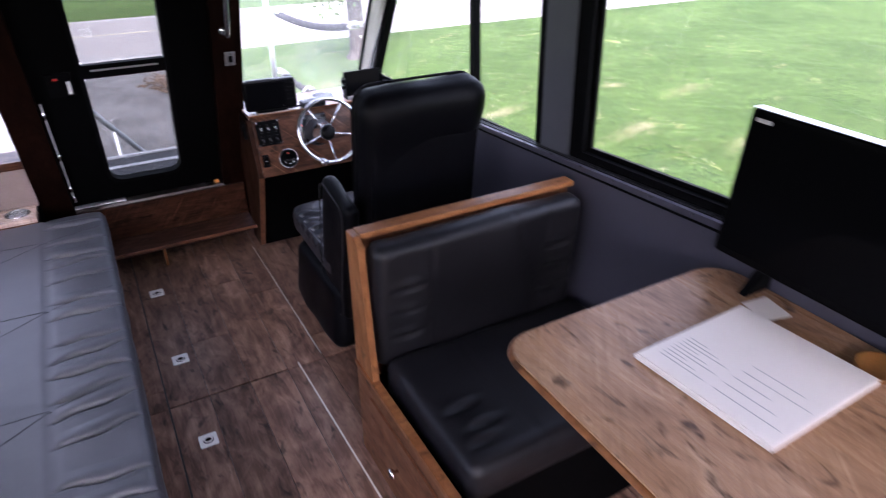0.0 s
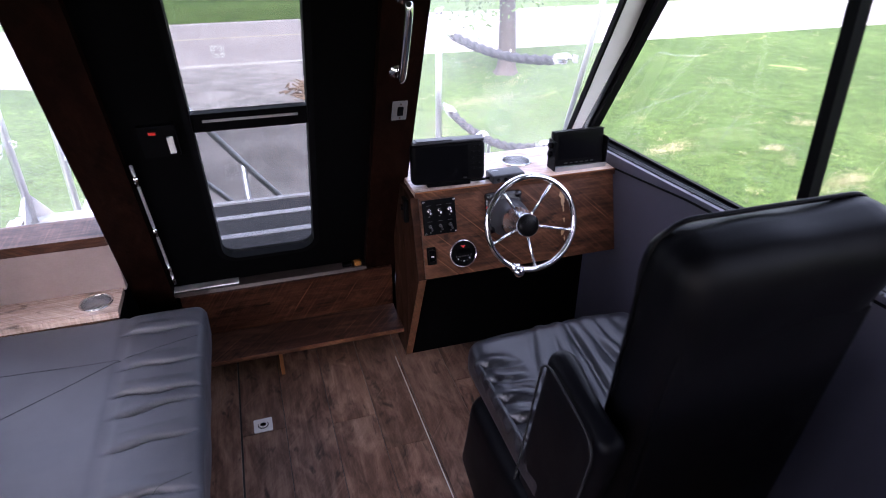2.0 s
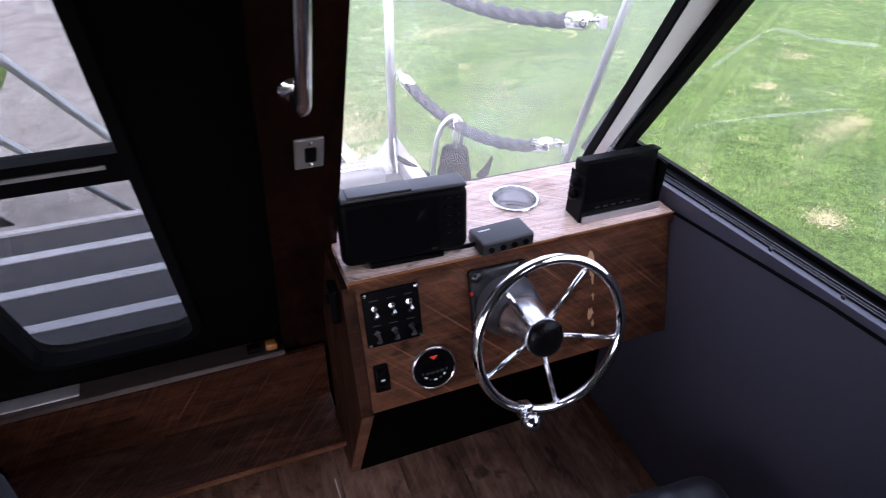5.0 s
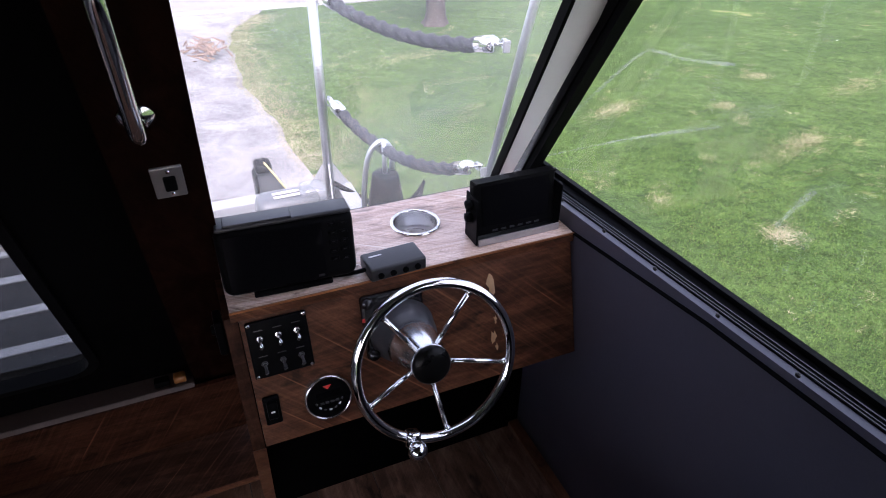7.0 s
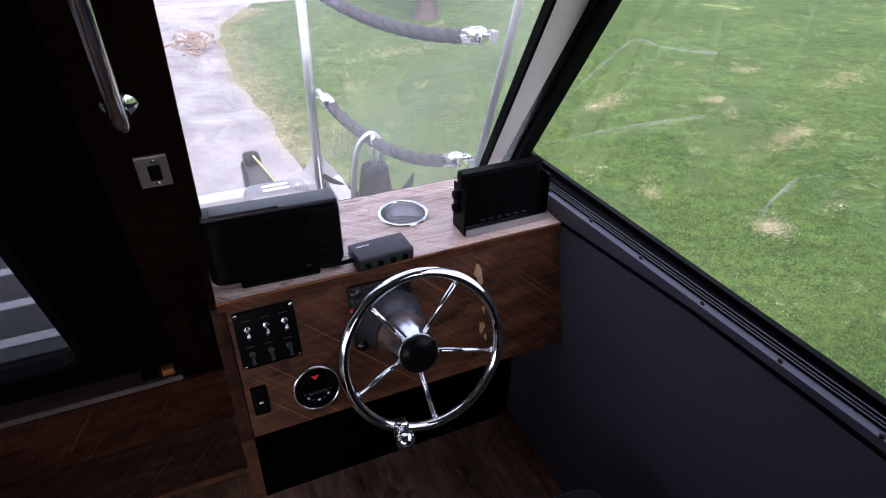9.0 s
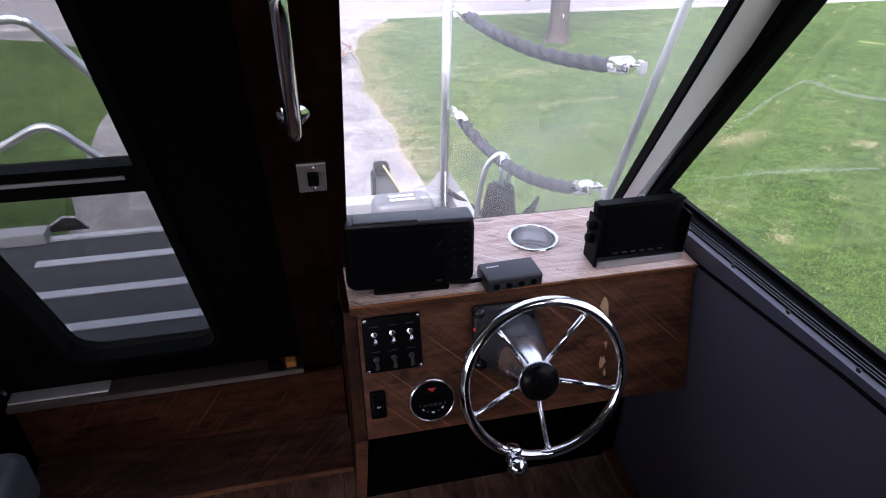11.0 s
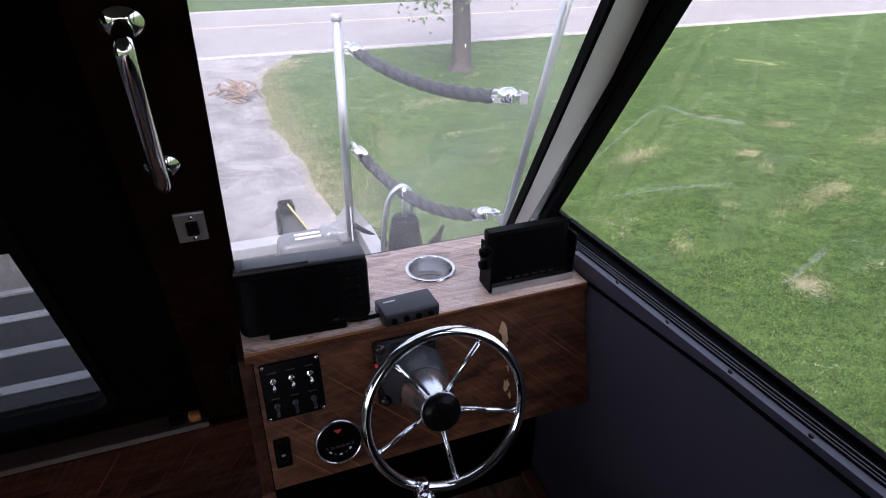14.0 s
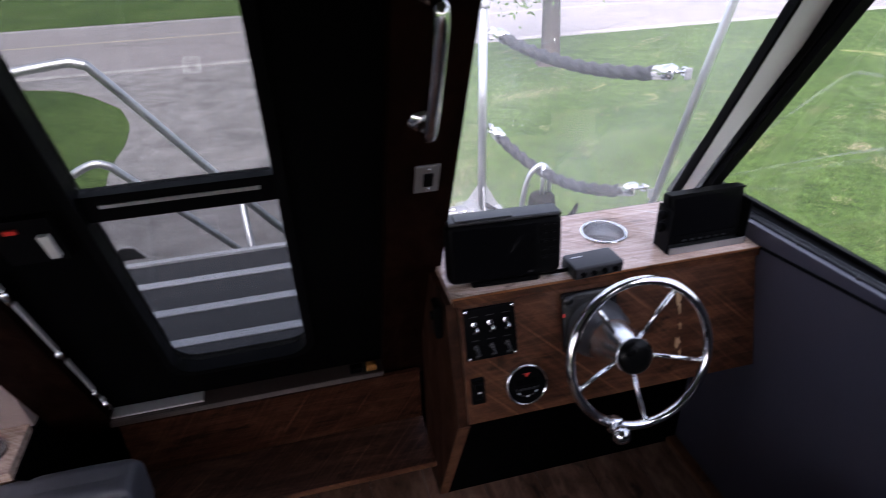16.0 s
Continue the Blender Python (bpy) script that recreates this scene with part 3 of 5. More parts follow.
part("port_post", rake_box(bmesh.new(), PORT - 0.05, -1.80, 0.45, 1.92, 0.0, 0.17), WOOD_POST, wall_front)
part("taupe_panel", prism(bmesh.new(), [(3.285, 0.44), (3.36, 0.44), (3.36, 0.68), (3.24, 0.68)], -1.80, -1.056), WALL_TAN, wall_front, "glossy taupe panel below the window")
part("window_board", rake_box(bmesh.new(), -1.80, -1.056, 0.672, 0.718, -0.005, 0.17), WOOD_DASH, wall_front, "brown wooden window board")
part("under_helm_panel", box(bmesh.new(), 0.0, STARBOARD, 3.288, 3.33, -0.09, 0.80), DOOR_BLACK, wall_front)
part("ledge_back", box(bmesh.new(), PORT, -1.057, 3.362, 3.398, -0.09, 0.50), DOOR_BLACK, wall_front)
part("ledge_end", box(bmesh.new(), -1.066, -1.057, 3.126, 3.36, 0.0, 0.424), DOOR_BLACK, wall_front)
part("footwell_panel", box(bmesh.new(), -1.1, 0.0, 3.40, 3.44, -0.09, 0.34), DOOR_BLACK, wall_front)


def front_pane(name, x0, x1, z0, z1, mat, label, d=0.155):
    b = sheet(bmesh.new(), [(x0, z0), (x1, z0), (x1, z1), (x0, z1)], rake, d, d + 0.004)
    win = setting(name, b, mat, label, "window")
    win.visible_shadow = False
    return win


window_3 = front_pane("window_3", 0.004, 0.812, 0.80, 1.92, GLASS_SCREEN, "slightly hazed raked windscreen pane above the dashboard", 0.150)
window_4 = front_pane("window_4", -1.80, -1.056, 0.70, 1.92, GLASS_SCREEN, "slightly hazed raked windscreen pane above the port ledge")

# centre door in the raked wall
door = thing("door_1", rake(-0.52, 0.36, 0.05), "black raked cabin door with a two-part sliding window, closed", "door", kind="structure")
to_door = Matrix.Translation(-Vector(rake(-0.52, 0.36, 0.05)))


def door_part(name, bm, mat, label="", smooth=False, parent=door):
    bm.transform(to_door)
    return part(name, bm, mat, parent, label, smooth)


hole = rounded(-0.704, -0.338, 0.472, 1.74, 0.065, 6)
outer = [((-0.922 if x < -0.52 else -0.128), (0.345 if z < 1.0 else 1.915)) for x, z in hole]
steps = len(hole)
corner = {0: (-0.136, 0.345), 1: (-0.136, 1.915), 2: (-0.914, 1.915), 3: (-0.914, 0.345)}
door_part("door_leaf", ring_panel(bmesh.new(), outer, hole, rake, 0.045, 0.12), DOOR_BLACK)
rim_out = rounded(-0.717, -0.325, 0.460, 1.753, 0.072, 6)
door_part("window_rim", ring_panel(bmesh.new(), rim_out, rounded(-0.697, -0.346, 0.480, 1.732, 0.06, 6), rake, 0.035, 0.10), FRAME_BLACK)
door_part("slide_bar", rake_box(bmesh.new(), -0.703, -0.34, 1.086, 1.152, 0.055, 0.10), FRAME_BLACK)
door_part("slide_track", rake_box(bmesh.new(), -0.665, -0.375, 1.121, 1.130, 0.051, 0.06), BRUSHED, "thin bare metal slide track")
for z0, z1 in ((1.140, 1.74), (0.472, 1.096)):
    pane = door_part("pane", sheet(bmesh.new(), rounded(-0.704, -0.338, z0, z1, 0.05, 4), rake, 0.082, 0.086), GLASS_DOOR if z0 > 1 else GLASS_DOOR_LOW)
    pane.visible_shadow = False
door_part("latch", rake_box(bmesh.new(), -0.85, -0.745, 1.02, 1.135, 0.02, 0.046), PLASTIC, "black door latch with white tab and red mark")
door_part("latch_tab", rake_box(bmesh.new(), -0.772, -0.755, 1.035, 1.095, 0.006, 0.02), PALE_PANEL, "pale latch tab")
door_part("latch_mark", rake_box(bmesh.new(), -0.82, -0.80, 1.106, 1.116, 0.012, 0.02), RED, "red latch mark")
strip = door_part("hinge_strip", rake_box(bmesh.new(), -0.902, -0.894, 0.40, 1.0, 0.012, 0.022), BRUSHED, "thin stainless door stay")
for z in (0.40, 0.47, 0.68, 0.92):
    door_part("stay_collar", tube(bmesh.new(), [rake(-0.898, z, 0.012), rake(-0.898, z + 0.035, 0.012)], 0.009, 10), CHROME, smooth=True)
# threshold under the door
threshold = thing("threshold", (-0.52, 3.374, 0.333), "worn pale door threshold strip with an amber latch block", "threshold", kind="structure")
part("strip", prism(bmesh.new(), [(-0.034, 0.0), (0.046, 0.0), (0.046, 0.012), (-0.03, 0.014)], -0.39, 0.385, bevel=0.002), THRESHOLD, threshold)
# Added metal strip, shaped as the glancing light reflection on the threshold.
part("metal_edge", box(bmesh.new(), -0.39, -0.14, -0.012, 0.03, 0.0125, 0.019, 0.002), BRUSHED, threshold, "bright metal strip in the shape of a glint")
part("latch_block", box(bmesh.new(), 0.335, 0.368, -0.018, 0.010, 0.012, 0.034, 0.006), AMBER, threshold, "amber plastic stop", True)
part("stop", box(bmesh.new(), 0.285, 0.325, -0.015, 0.012, 0.012, 0.030, 0.005), PLASTIC, threshold, "black rubber stop")

# step shelf below the door
shelf = thing("step_shelf", (-0.45, 3.25, 0), "sawn dark wood step with open shelf below the door", "step", kind="structure")
part("tread", box(bmesh.new(), -0.44, 0.425, -0.10, 0.11, 0.113, 0.133, 0.002), WOOD_TREAD, shelf)
# Strip of lighter wood paints the highlight on the tread's front edge.
part("worn_edge", box(bmesh.new(), -0.44, 0.425, -0.1035, -0.1005, 0.1145, 0.1325, 0.001), WOOD_DASH, shelf, "lighter tread edge, a highlight in its colour")
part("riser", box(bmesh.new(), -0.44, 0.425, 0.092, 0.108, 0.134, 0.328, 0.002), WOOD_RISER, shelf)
part("divider", box(bmesh.new(), -0.098, -0.083, -0.092, 0.09, 0.0, 0.112, 0.001), WOOD_TRIM_UP, shelf)
part("shelf_back", box(bmesh.new(), -0.44, 0.425, 0.112, 0.12, 0.0, 0.112), DOOR_BLACK, shelf)

# port ledge with a cup holder
ledge = thing("port_ledge", (-1.4, 3.2, 0.435), "reddish wood ledge under the port windscreen", "ledge", kind="structure")
bm = box(bmesh.new(), -0.42, 0.335, -0.08, 0.085, -0.01, 0.015, 0.003)
part("board", bm, WOOD_TOP, ledge)
part("ledge_front", box(bmesh.new(), -0.42, 0.335, -0.075, -0.06, -0.435, -0.011), WOOD_SIDE, ledge)


def cup_holder(x, y, z, r):
    cup = thing("cup_holder", (x, y, z), "brushed stainless recessed cup holder set in the wood", "cup holder", "cup holders")
    part("rim", torus(bmesh.new(), (0, 0, 0.001), (0, 0, 1), r * 0.93, r * 0.075, 40, 10), CHROME, cup, smooth=True)
    bm = bmesh.new()
    seg, rings = 32, []
    for rr, zz in ((r * 0.87, 0.003), (r * 0.86, -0.012), (r * 0.83, -0.027), (r * 0.81, -0.047)):
        rings.append([bm.verts.new((rr * math.cos(2 * math.pi * k / seg), rr * math.sin(2 * math.pi * k / seg), zz)) for k in range(seg)])
    for a, b in zip(rings, rings[1:]):
        for k in range(seg):
            bm.faces.new((a[k], a[(k + 1) % seg], b[(k + 1) % seg], b[k]))
    part("well", bm, SATIN, cup, smooth=True)
    part("well_floor", lathe(bmesh.new(), [(r * 0.81, -0.051), (r * 0.81, -0.048), (r * 0.55, -0.048), (r * 0.52, -0.044), (0.004, -0.044)], seg=32), CUP_STEEL, cup)
    return cup


def board_with_hole(x0, x1, y0, y1, z0, z1, cx, cy, r, mat, parent, name, seg=32):
    """A flat board with a round hole through it."""
    bm = bmesh.new()
    inner = [(cx + r * math.cos(2 * math.pi * k / seg), cy + r * math.sin(2 * math.pi * k / seg)) for k in range(seg)]
    edge = []
    for px, py in inner:
        dx, dy = px - cx, py - cy
        t = min(((x1 - cx) / dx if dx > 1e-9 else 1e9), ((x0 - cx) / dx if dx < -1e-9 else 1e9), ((y1 - cy) / dy if dy > 1e-9 else 1e9), ((y0 - cy) / dy if dy < -1e-9 else 1e9))
        edge.append([cx + t * dx, cy + t * dy])
    for q in ((x0, y0), (x0, y1), (x1, y0), (x1, y1)):
        near = min(edge, key=lambda e: (e[0] - q[0]) ** 2 + (e[1] - q[1]) ** 2)
        near[0], near[1] = q
    ring_panel(bm, [tuple(e) for e in edge], inner, lambda u, v, d: (u, v, d), z0, z1)
    return part(name, bm, mat, parent)


bpy.data.objects.remove(next(o for o in ledge.children if o.name.startswith("board")))
board_with_hole(-0.42, 0.335, -0.08, 0.085, -0.01, 0.015, 0.255, 0.0, 0.0515, WOOD_TOP, ledge, "board")
cup_holder(-1.145, 3.2, 0.452, 0.057)

# ---- helm dashboard ----
def dash_y(z):
    return 3.0 - 0.296 * (0.82 - z)


dash = thing("dashboard", (0, 3.0, 0), "sawn rustic wood helm dashboard with chipped face", "dashboard")
# Paler than the face because sky glare is in its colour.
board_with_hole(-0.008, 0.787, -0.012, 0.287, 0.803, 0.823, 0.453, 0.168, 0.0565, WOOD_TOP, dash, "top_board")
bm = prism(bmesh.new(), [(dash_y(0.802) - 3.0, 0.802), (dash_y(0.802) - 2.982, 0.802), (dash_y(0.51) - 2.982, 0.51), (dash_y(0.51) - 3.0, 0.51)], 0.006, 0.786)
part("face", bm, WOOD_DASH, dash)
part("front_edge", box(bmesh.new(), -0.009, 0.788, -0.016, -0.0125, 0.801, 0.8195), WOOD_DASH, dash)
# Thin orange line: wear and the edge highlight in one colour.
part("worn_edge", box(bmesh.new(), -0.009, 0.788, -0.0165, -0.0125, 0.8197, 0.8245, 0.001), WOOD_TRIM, dash, "worn orange top edge with a highlight in its colour")
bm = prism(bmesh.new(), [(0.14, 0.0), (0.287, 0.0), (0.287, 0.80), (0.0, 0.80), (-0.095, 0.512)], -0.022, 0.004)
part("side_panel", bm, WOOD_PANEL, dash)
part("side_edge", prism(bmesh.new(), [(0.138, 0.0), (-0.097, 0.512), (-0.1, 0.512), (0.135, 0.0)], -0.023, 0.005), WOOD_SIDE, dash, "brown raw panel edge")
part("knee_batten", box(bmesh.new(), 0.752, 0.786, -0.24, 0.134, 0.0, 0.022, 0.003), WOOD_SIDE, dash, "brown floor batten")
# The footwell's shade is put into this panel's black.
part("kick_panel", box(bmesh.new(), 0.006, 0.786, 0.135, 0.15, 0.0, 0.70), DOOR_BLACK, dash, "kick panel in the footwell, black with its shade")
# chips in the face where bare wood shows
random.seed(5)
for cx, cz, sx, sz in ((0.552, 0.735, 0.013, 0.03), (0.556, 0.70, 0.009, 0.018), (0.557, 0.655, 0.006, 0.012), (0.55, 0.61, 0.009, 0.02), (0.556, 0.585, 0.007, 0.012)):
    bm = bmesh.new()
    cx, sx, sz = cx + 0.013, 0.85 * sx, 0.95 * sz
    ring = []
    for k in range(11):
        a = 2 * math.pi * k / 11
        rr = random.uniform(0.35, 1.2)
        x, z = cx + sx * rr * math.cos(a), cz + sz * rr * math.sin(a)
        ring.append(bm.verts.new((x, dash_y(z) - 3.0 - 0.001, z)))
    mid = bm.verts.new((cx, dash_y(cz) - 3.0 - 0.0015, cz))
    for k in range(11):
        bm.faces.new((ring[k], ring[(k + 1) % 11], mid))
    part("chip", bm, BARE_WOOD, dash, "bare pale chipped wood")
cup_holder(0.453, 3.168, 0.824, 0.062)


def on_face(x, z, out=0.0):
    """A pose on the dashboard's face: local x across, y up the face, z out to the helmsman."""
    tilt = math.degrees(math.atan(0.296))
    return Matrix.Translation((x, dash_y(z) - out, z)) @ pose(0, 0, 0, 90 - tilt, 0, 0)


# toggle switch panel
panel = thing("switch_panel", on_face(0.076, 0.727), "black six-gang toggle switch panel screwed to the dashboard", "switch panel")
part("plate", soft_box((0.124, 0.128, 0.008), 0.004, (2, 2, 1), m=Matrix.Translation((0, 0, 0.004))), PLASTIC, panel, smooth=True)
for r in range(2):
    for c in range(3):
        x, y = -0.038 + 0.038 * c, 0.026 - 0.058 * r
        t = part("toggle", lathe(bmesh.new(), [(0.007, 0.008), (0.007, 0.0105), (0.005, 0.011), (0.005, 0.016)], Matrix.Translation((x, y, 0)), 6), CHROME if r == 0 else PLASTIC_GREY, panel)
        part("lever", rod(bmesh.new(), (x, y, 0.016), (x, y - 0.010, 0.032), 0.0024, 0.004, 10), SATIN if r == 0 else PLASTIC_GREY, t, smooth=True)
        part("caption", box(bmesh.new(), x - 0.009, x + 0.009, y + 0.0165, y + 0.0185, 0.008, 0.0085), PLASTIC_GREY, panel, "unreadable white caption")
        part("indicator", rod(bmesh.new(), (x, y - 0.022, 0.008), (x, y - 0.022, 0.011), 0.003, seg=8), PLASTIC_GREY, panel)
for x in (-0.056, 0.056):
    for y in (-0.058, 0.058):
        part("screw", lathe(bmesh.new(), [(0.004, 0.008), (0.004, 0.0095), (0.002, 0.0105)], Matrix.Translation((x, y, 0)), 10), CHROME, panel)

# round marine radio
radio = thing("marine_radio", on_face(0.153, 0.586), "round black marine radio with chrome bezel and red mark", "radio")
part("bezel", lathe(bmesh.new(), [(0.053, 0.0), (0.053, 0.010), (0.051, 0.0145), (0.048, 0.015), (0.0475, 0.011)], seg=40), CHROME, radio, smooth=True)
part("face_plate", lathe(bmesh.new(), [(0.048, 0.006), (0.048, 0.0125), (0.004, 0.0135)], seg=40), PLASTIC, radio)
part("display", box(bmesh.new(), -0.027, 0.027, 0.002, 0.018, 0.0128, 0.0145, 0.001), SCREEN, radio)
part("power_mark", prism(bmesh.new(), [(-0.009, 0.031), (0.009, 0.031), (0.0, 0.022)], 0.0125, 0.0145, "z"), RED, radio, "red triangular mark")
for i in range(7):
    a = radians(200 + 140 * i / 6)
    part("key", soft_box((0.006, 0.0035, 0.003), 0.001, (1, 1, 1), m=Matrix.Translation((0.03 * math.cos(a), 0.03 * math.sin(a) + 0.002, 0.014)) @ pose(0, 0, 0, 0, 0, 200 + 140 * i / 6 + 90)), LABEL_WHITE if i % 2 else PLASTIC_GREY, radio)
for i in range(4):
    part("key", box(bmesh.new(), -0.02 + 0.011 * i, -0.012 + 0.011 * i, -0.012, -0.007, 0.013, 0.0155, 0.0008), PLASTIC_GREY, radio)

# rocker switch
rocker = thing("rocker_switch", on_face(0.034, 0.592), "small black rocker switch in the dashboard", "switch")
part("housing", soft_box((0.034, 0.066, 0.01), 0.004, (1, 1, 1), m=Matrix.Translation((0, 0, 0.005))), PLASTIC, rocker, smooth=True)
part("paddle", soft_box((0.022, 0.044, 0.012), 0.004, (1, 1, 1), m=Matrix.Translation((0, 0.002, 0.01)) @ pose(0, 0, 0, 9, 0, 0)), PLASTIC, rocker, smooth=True)
part("symbol", box(bmesh.new(), -0.004, 0.004, -0.002, 0.002, 0.0165, 0.0172), LABEL_WHITE, rocker)
# ignition switch on the panel's side
key = thing("ignition_switch", (-0.024, 3.04, 0.74), "black ignition switch on the dashboard's side", "switch")
part("body", soft_box((0.018, 0.05, 0.09), 0.006, (1, 1, 1), m=Matrix.Translation((-0.009, 0, 0))), PLASTIC, key, smooth=True)
part("turn_knob", rod(bmesh.new(), (-0.018, 0, 0.01), (-0.026, 0, 0.01), 0.012, 0.010), PLASTIC, key)

# steering wheel
TILT_WHEEL = 18
wheel = thing("steering_wheel", Matrix.Translation((0.343, 2.785, 0.752)) @ pose(0, 0, 0, 90 - TILT_WHEEL, 0, 0), "polished stainless five-spoke steering wheel with a black cap and turning knob", "steering wheel")
part("rim", torus(bmesh.new(), (0, 0, 0.016), (0, 0, 1), 0.161, 0.0105, 72, 14), CHROME, wheel, smooth=True)
for i in range(5):
    a = radians(-16 + 72 * i)
    u = Vector((math.cos(a), math.sin(a), 0))
    path = [u * 0.028 + Vector((-0.008, -0.007, -0.013)), u * 0.09 + Vector((-0.004, -0.0035, -0.002)), u * 0.157 + Vector((0, 0, 0.0155))]
    part("spoke", tube(bmesh.new(), path, 0.0052, 10), CHROME, wheel, smooth=True)
    b = part("weld", tube(bmesh.new(), [u * 0.147 + Vector((0, 0, 0.011)), u * 0.157 + Vector((0, 0, 0.0155))], 0.0075, 10), CHROME, wheel, smooth=True)
part("hub", lathe(bmesh.new(), [(0.056, -0.100), (0.054, -0.085), (0.049, -0.055), (0.044, -0.02), (0.0405, -0.006), (0.0405, 0.003)], Matrix.Translation((-0.008, -0.007, 0)), seg=36), HUB_STEEL, wheel, smooth=True)
part("cap", lathe(bmesh.new(), [(0.040, 0.0), (0.040, 0.010), (0.035, 0.015), (0.02, 0.018), (0.003, 0.0185)], Matrix.Translation((-0.008, -0.007, 0)), seg=36), CAP_BLACK, wheel, "glossy black hub cap", True)
knob = part("knob_clamp", soft_box((0.03, 0.034, 0.03), 0.008, (1, 1, 1), m=Matrix.Translation((0.161 * math.cos(radians(244)), 0.161 * math.sin(radians(244)), 0.018)) @ pose(0, 0, 0, 0, 0, -12)), CHROME, wheel, smooth=True)
kx, ky = 0.168 * math.cos(radians(244)), 0.168 * math.sin(radians(244))
part("turning_knob", lathe(bmesh.new(), [(0.007, 0.01), (0.007, 0.024), (0.015, 0.028), (0.0195, 0.038), (0.0195, 0.046), (0.014, 0.056), (0.003, 0.06)], Matrix.Translation((kx, ky, 0.014)), 24), CHROME, knob, smooth=True)
# tilt helm behind it
AXIS = Matrix.Translation((0.336, 2.785, 0.752)) @ pose(0, 0, 0, 90 - TILT_WHEEL, 0, 0)
column = thing("steering_column", AXIS, "glossy black tilting steering column bell on the dashboard", "steering column")
on_dash = AXIS.inverted() @ on_face(0.322, 0.715)
part("base_plate", soft_box((0.142, 0.15, 0.018), 0.012, (2, 2, 1), m=on_dash @ Matrix.Translation((0, 0, 0.009))), PLASTIC_GLOSS, column, smooth=True)
part("bell", lathe(bmesh.new(), [(0.072, -0.205), (0.074, -0.185), (0.074, -0.168), (0.0675, -0.164), (0.0675, -0.146), (0.064, -0.143), (0.063, -0.122), (0.058, -0.117), (0.053, -0.100), (0.046, -0.094), (0.038, -0.092)], seg=40), BELL_GREY, column, "glossy black plastic bell", True)
for x in (-0.057, 0.057):
    for y in (-0.061, 0.061):
        part("bolt_boss", lathe(bmesh.new(), [(0.013, 0.0), (0.013, 0.022), (0.01, 0.027)], on_dash @ Matrix.Translation((x, y, 0)), 16), PLASTIC_GLOSS, column, smooth=True)
part("mark", box(bmesh.new(), -0.072, -0.066, 0.02, 0.028, 0.0185, 0.0195, 0, on_dash), RED, column)

# fish finder
finder = thing("fish_finder", pose(0.128, 3.03, 0.824, 0, 0, -3), "switched-off black fish finder display on a bracket on the dashboard", "display")
tip = pose(0, 0, 0.082, -6, 0, 0)
part("body", soft_box((0.272, 0.05, 0.152), 0.022, (2, 1, 2), m=tip @ Matrix.Translation((0, 0.012, 0))), PLASTIC, finder, smooth=True)
part("hood", soft_box((0.262, 0.06, 0.010), 0.0045, (2, 1, 1), m=tip @ Matrix.Translation((0, 0.018, 0.076))), PLASTIC_GREY, finder, "dark grey top edge", True)
part("screen", box(bmesh.new(), -0.122, 0.07, -0.0152, -0.0125, -0.062, 0.062, 0.001, tip), SCREEN, finder)
for i in range(2):
    for k in range(5):
        z = 0.055 - 0.02 * k
        part("button", soft_box((0.017, 0.004, 0.008), 0.0018, (1, 1, 1), m=tip @ Matrix.Translation((0.09 + 0.022 * i, -0.0145, z))), PLASTIC, finder)
        part("caption", box(bmesh.new(), 0.087 + 0.022 * i, 0.093 + 0.022 * i, -0.0172, -0.0166, z - 0.0006, z + 0.0006, 0, tip), PLASTIC_GREY, finder)
part("logo_mark", box(bmesh.new(), 0.052, 0.064, -0.0158, -0.0150, -0.059, -0.054, 0, tip), PLASTIC_GREY, finder, "plain grey mark")
part("hood_tab", soft_box((0.13, 0.045, 0.005), 0.002, (2, 1, 1), m=tip @ Matrix.Translation((-0.05, 0.012, 0.082))), PLASTIC_GREY, finder, "raised grey cover tab", True)
part("bracket", prism(bmesh.new(), [(-0.02, 0.0), (0.06, 0.0), (0.05, 0.02), (0.03, 0.09), (0.022, 0.09), (0.02, 0.02), (-0.02, 0.01)], -0.08, 0.08, bevel=0.002), PLASTIC, finder)

# camera monitor
monitor = thing("camera_monitor", pose(0.655, 3.050, 0.824, 0, 0, 0), "small switched-off black camera monitor on a stand on the dashboard", "monitor")
tip = pose(0, 0, 0.077, -8, 0, 0)
part("body", soft_box((0.210, 0.03, 0.132), 0.007, (2, 1, 2), m=tip @ Matrix.Translation((0, 0.008, 0))), PLASTIC, monitor, smooth=True)
part("sunshade", box(bmesh.new(), -0.103, 0.103, -0.014, 0.018, 0.063, 0.067, 0.001, tip), PLASTIC, monitor)
part("screen", box(bmesh.new(), -0.088, 0.088, -0.0088, -0.006, -0.042, 0.058, 0.001, tip), SCREEN, monitor)
for i in range(6):
    part("button", box(bmesh.new(), -0.06 + 0.022 * i, -0.048 + 0.022 * i, -0.0095, -0.006, -0.058, -0.054, 0.0005, tip), PLASTIC_GREY, monitor)
part("stand_base", box(bmesh.new(), -0.106, 0.106, -0.035, 0.012, 0.0, 0.004, 0.001), PLASTIC_GREY, monitor)
part("stand_lip", box(bmesh.new(), -0.106, 0.106, -0.037, -0.033, 0.0, 0.018, 0.001), PLATE, monitor, "worn dark metal stand edge")
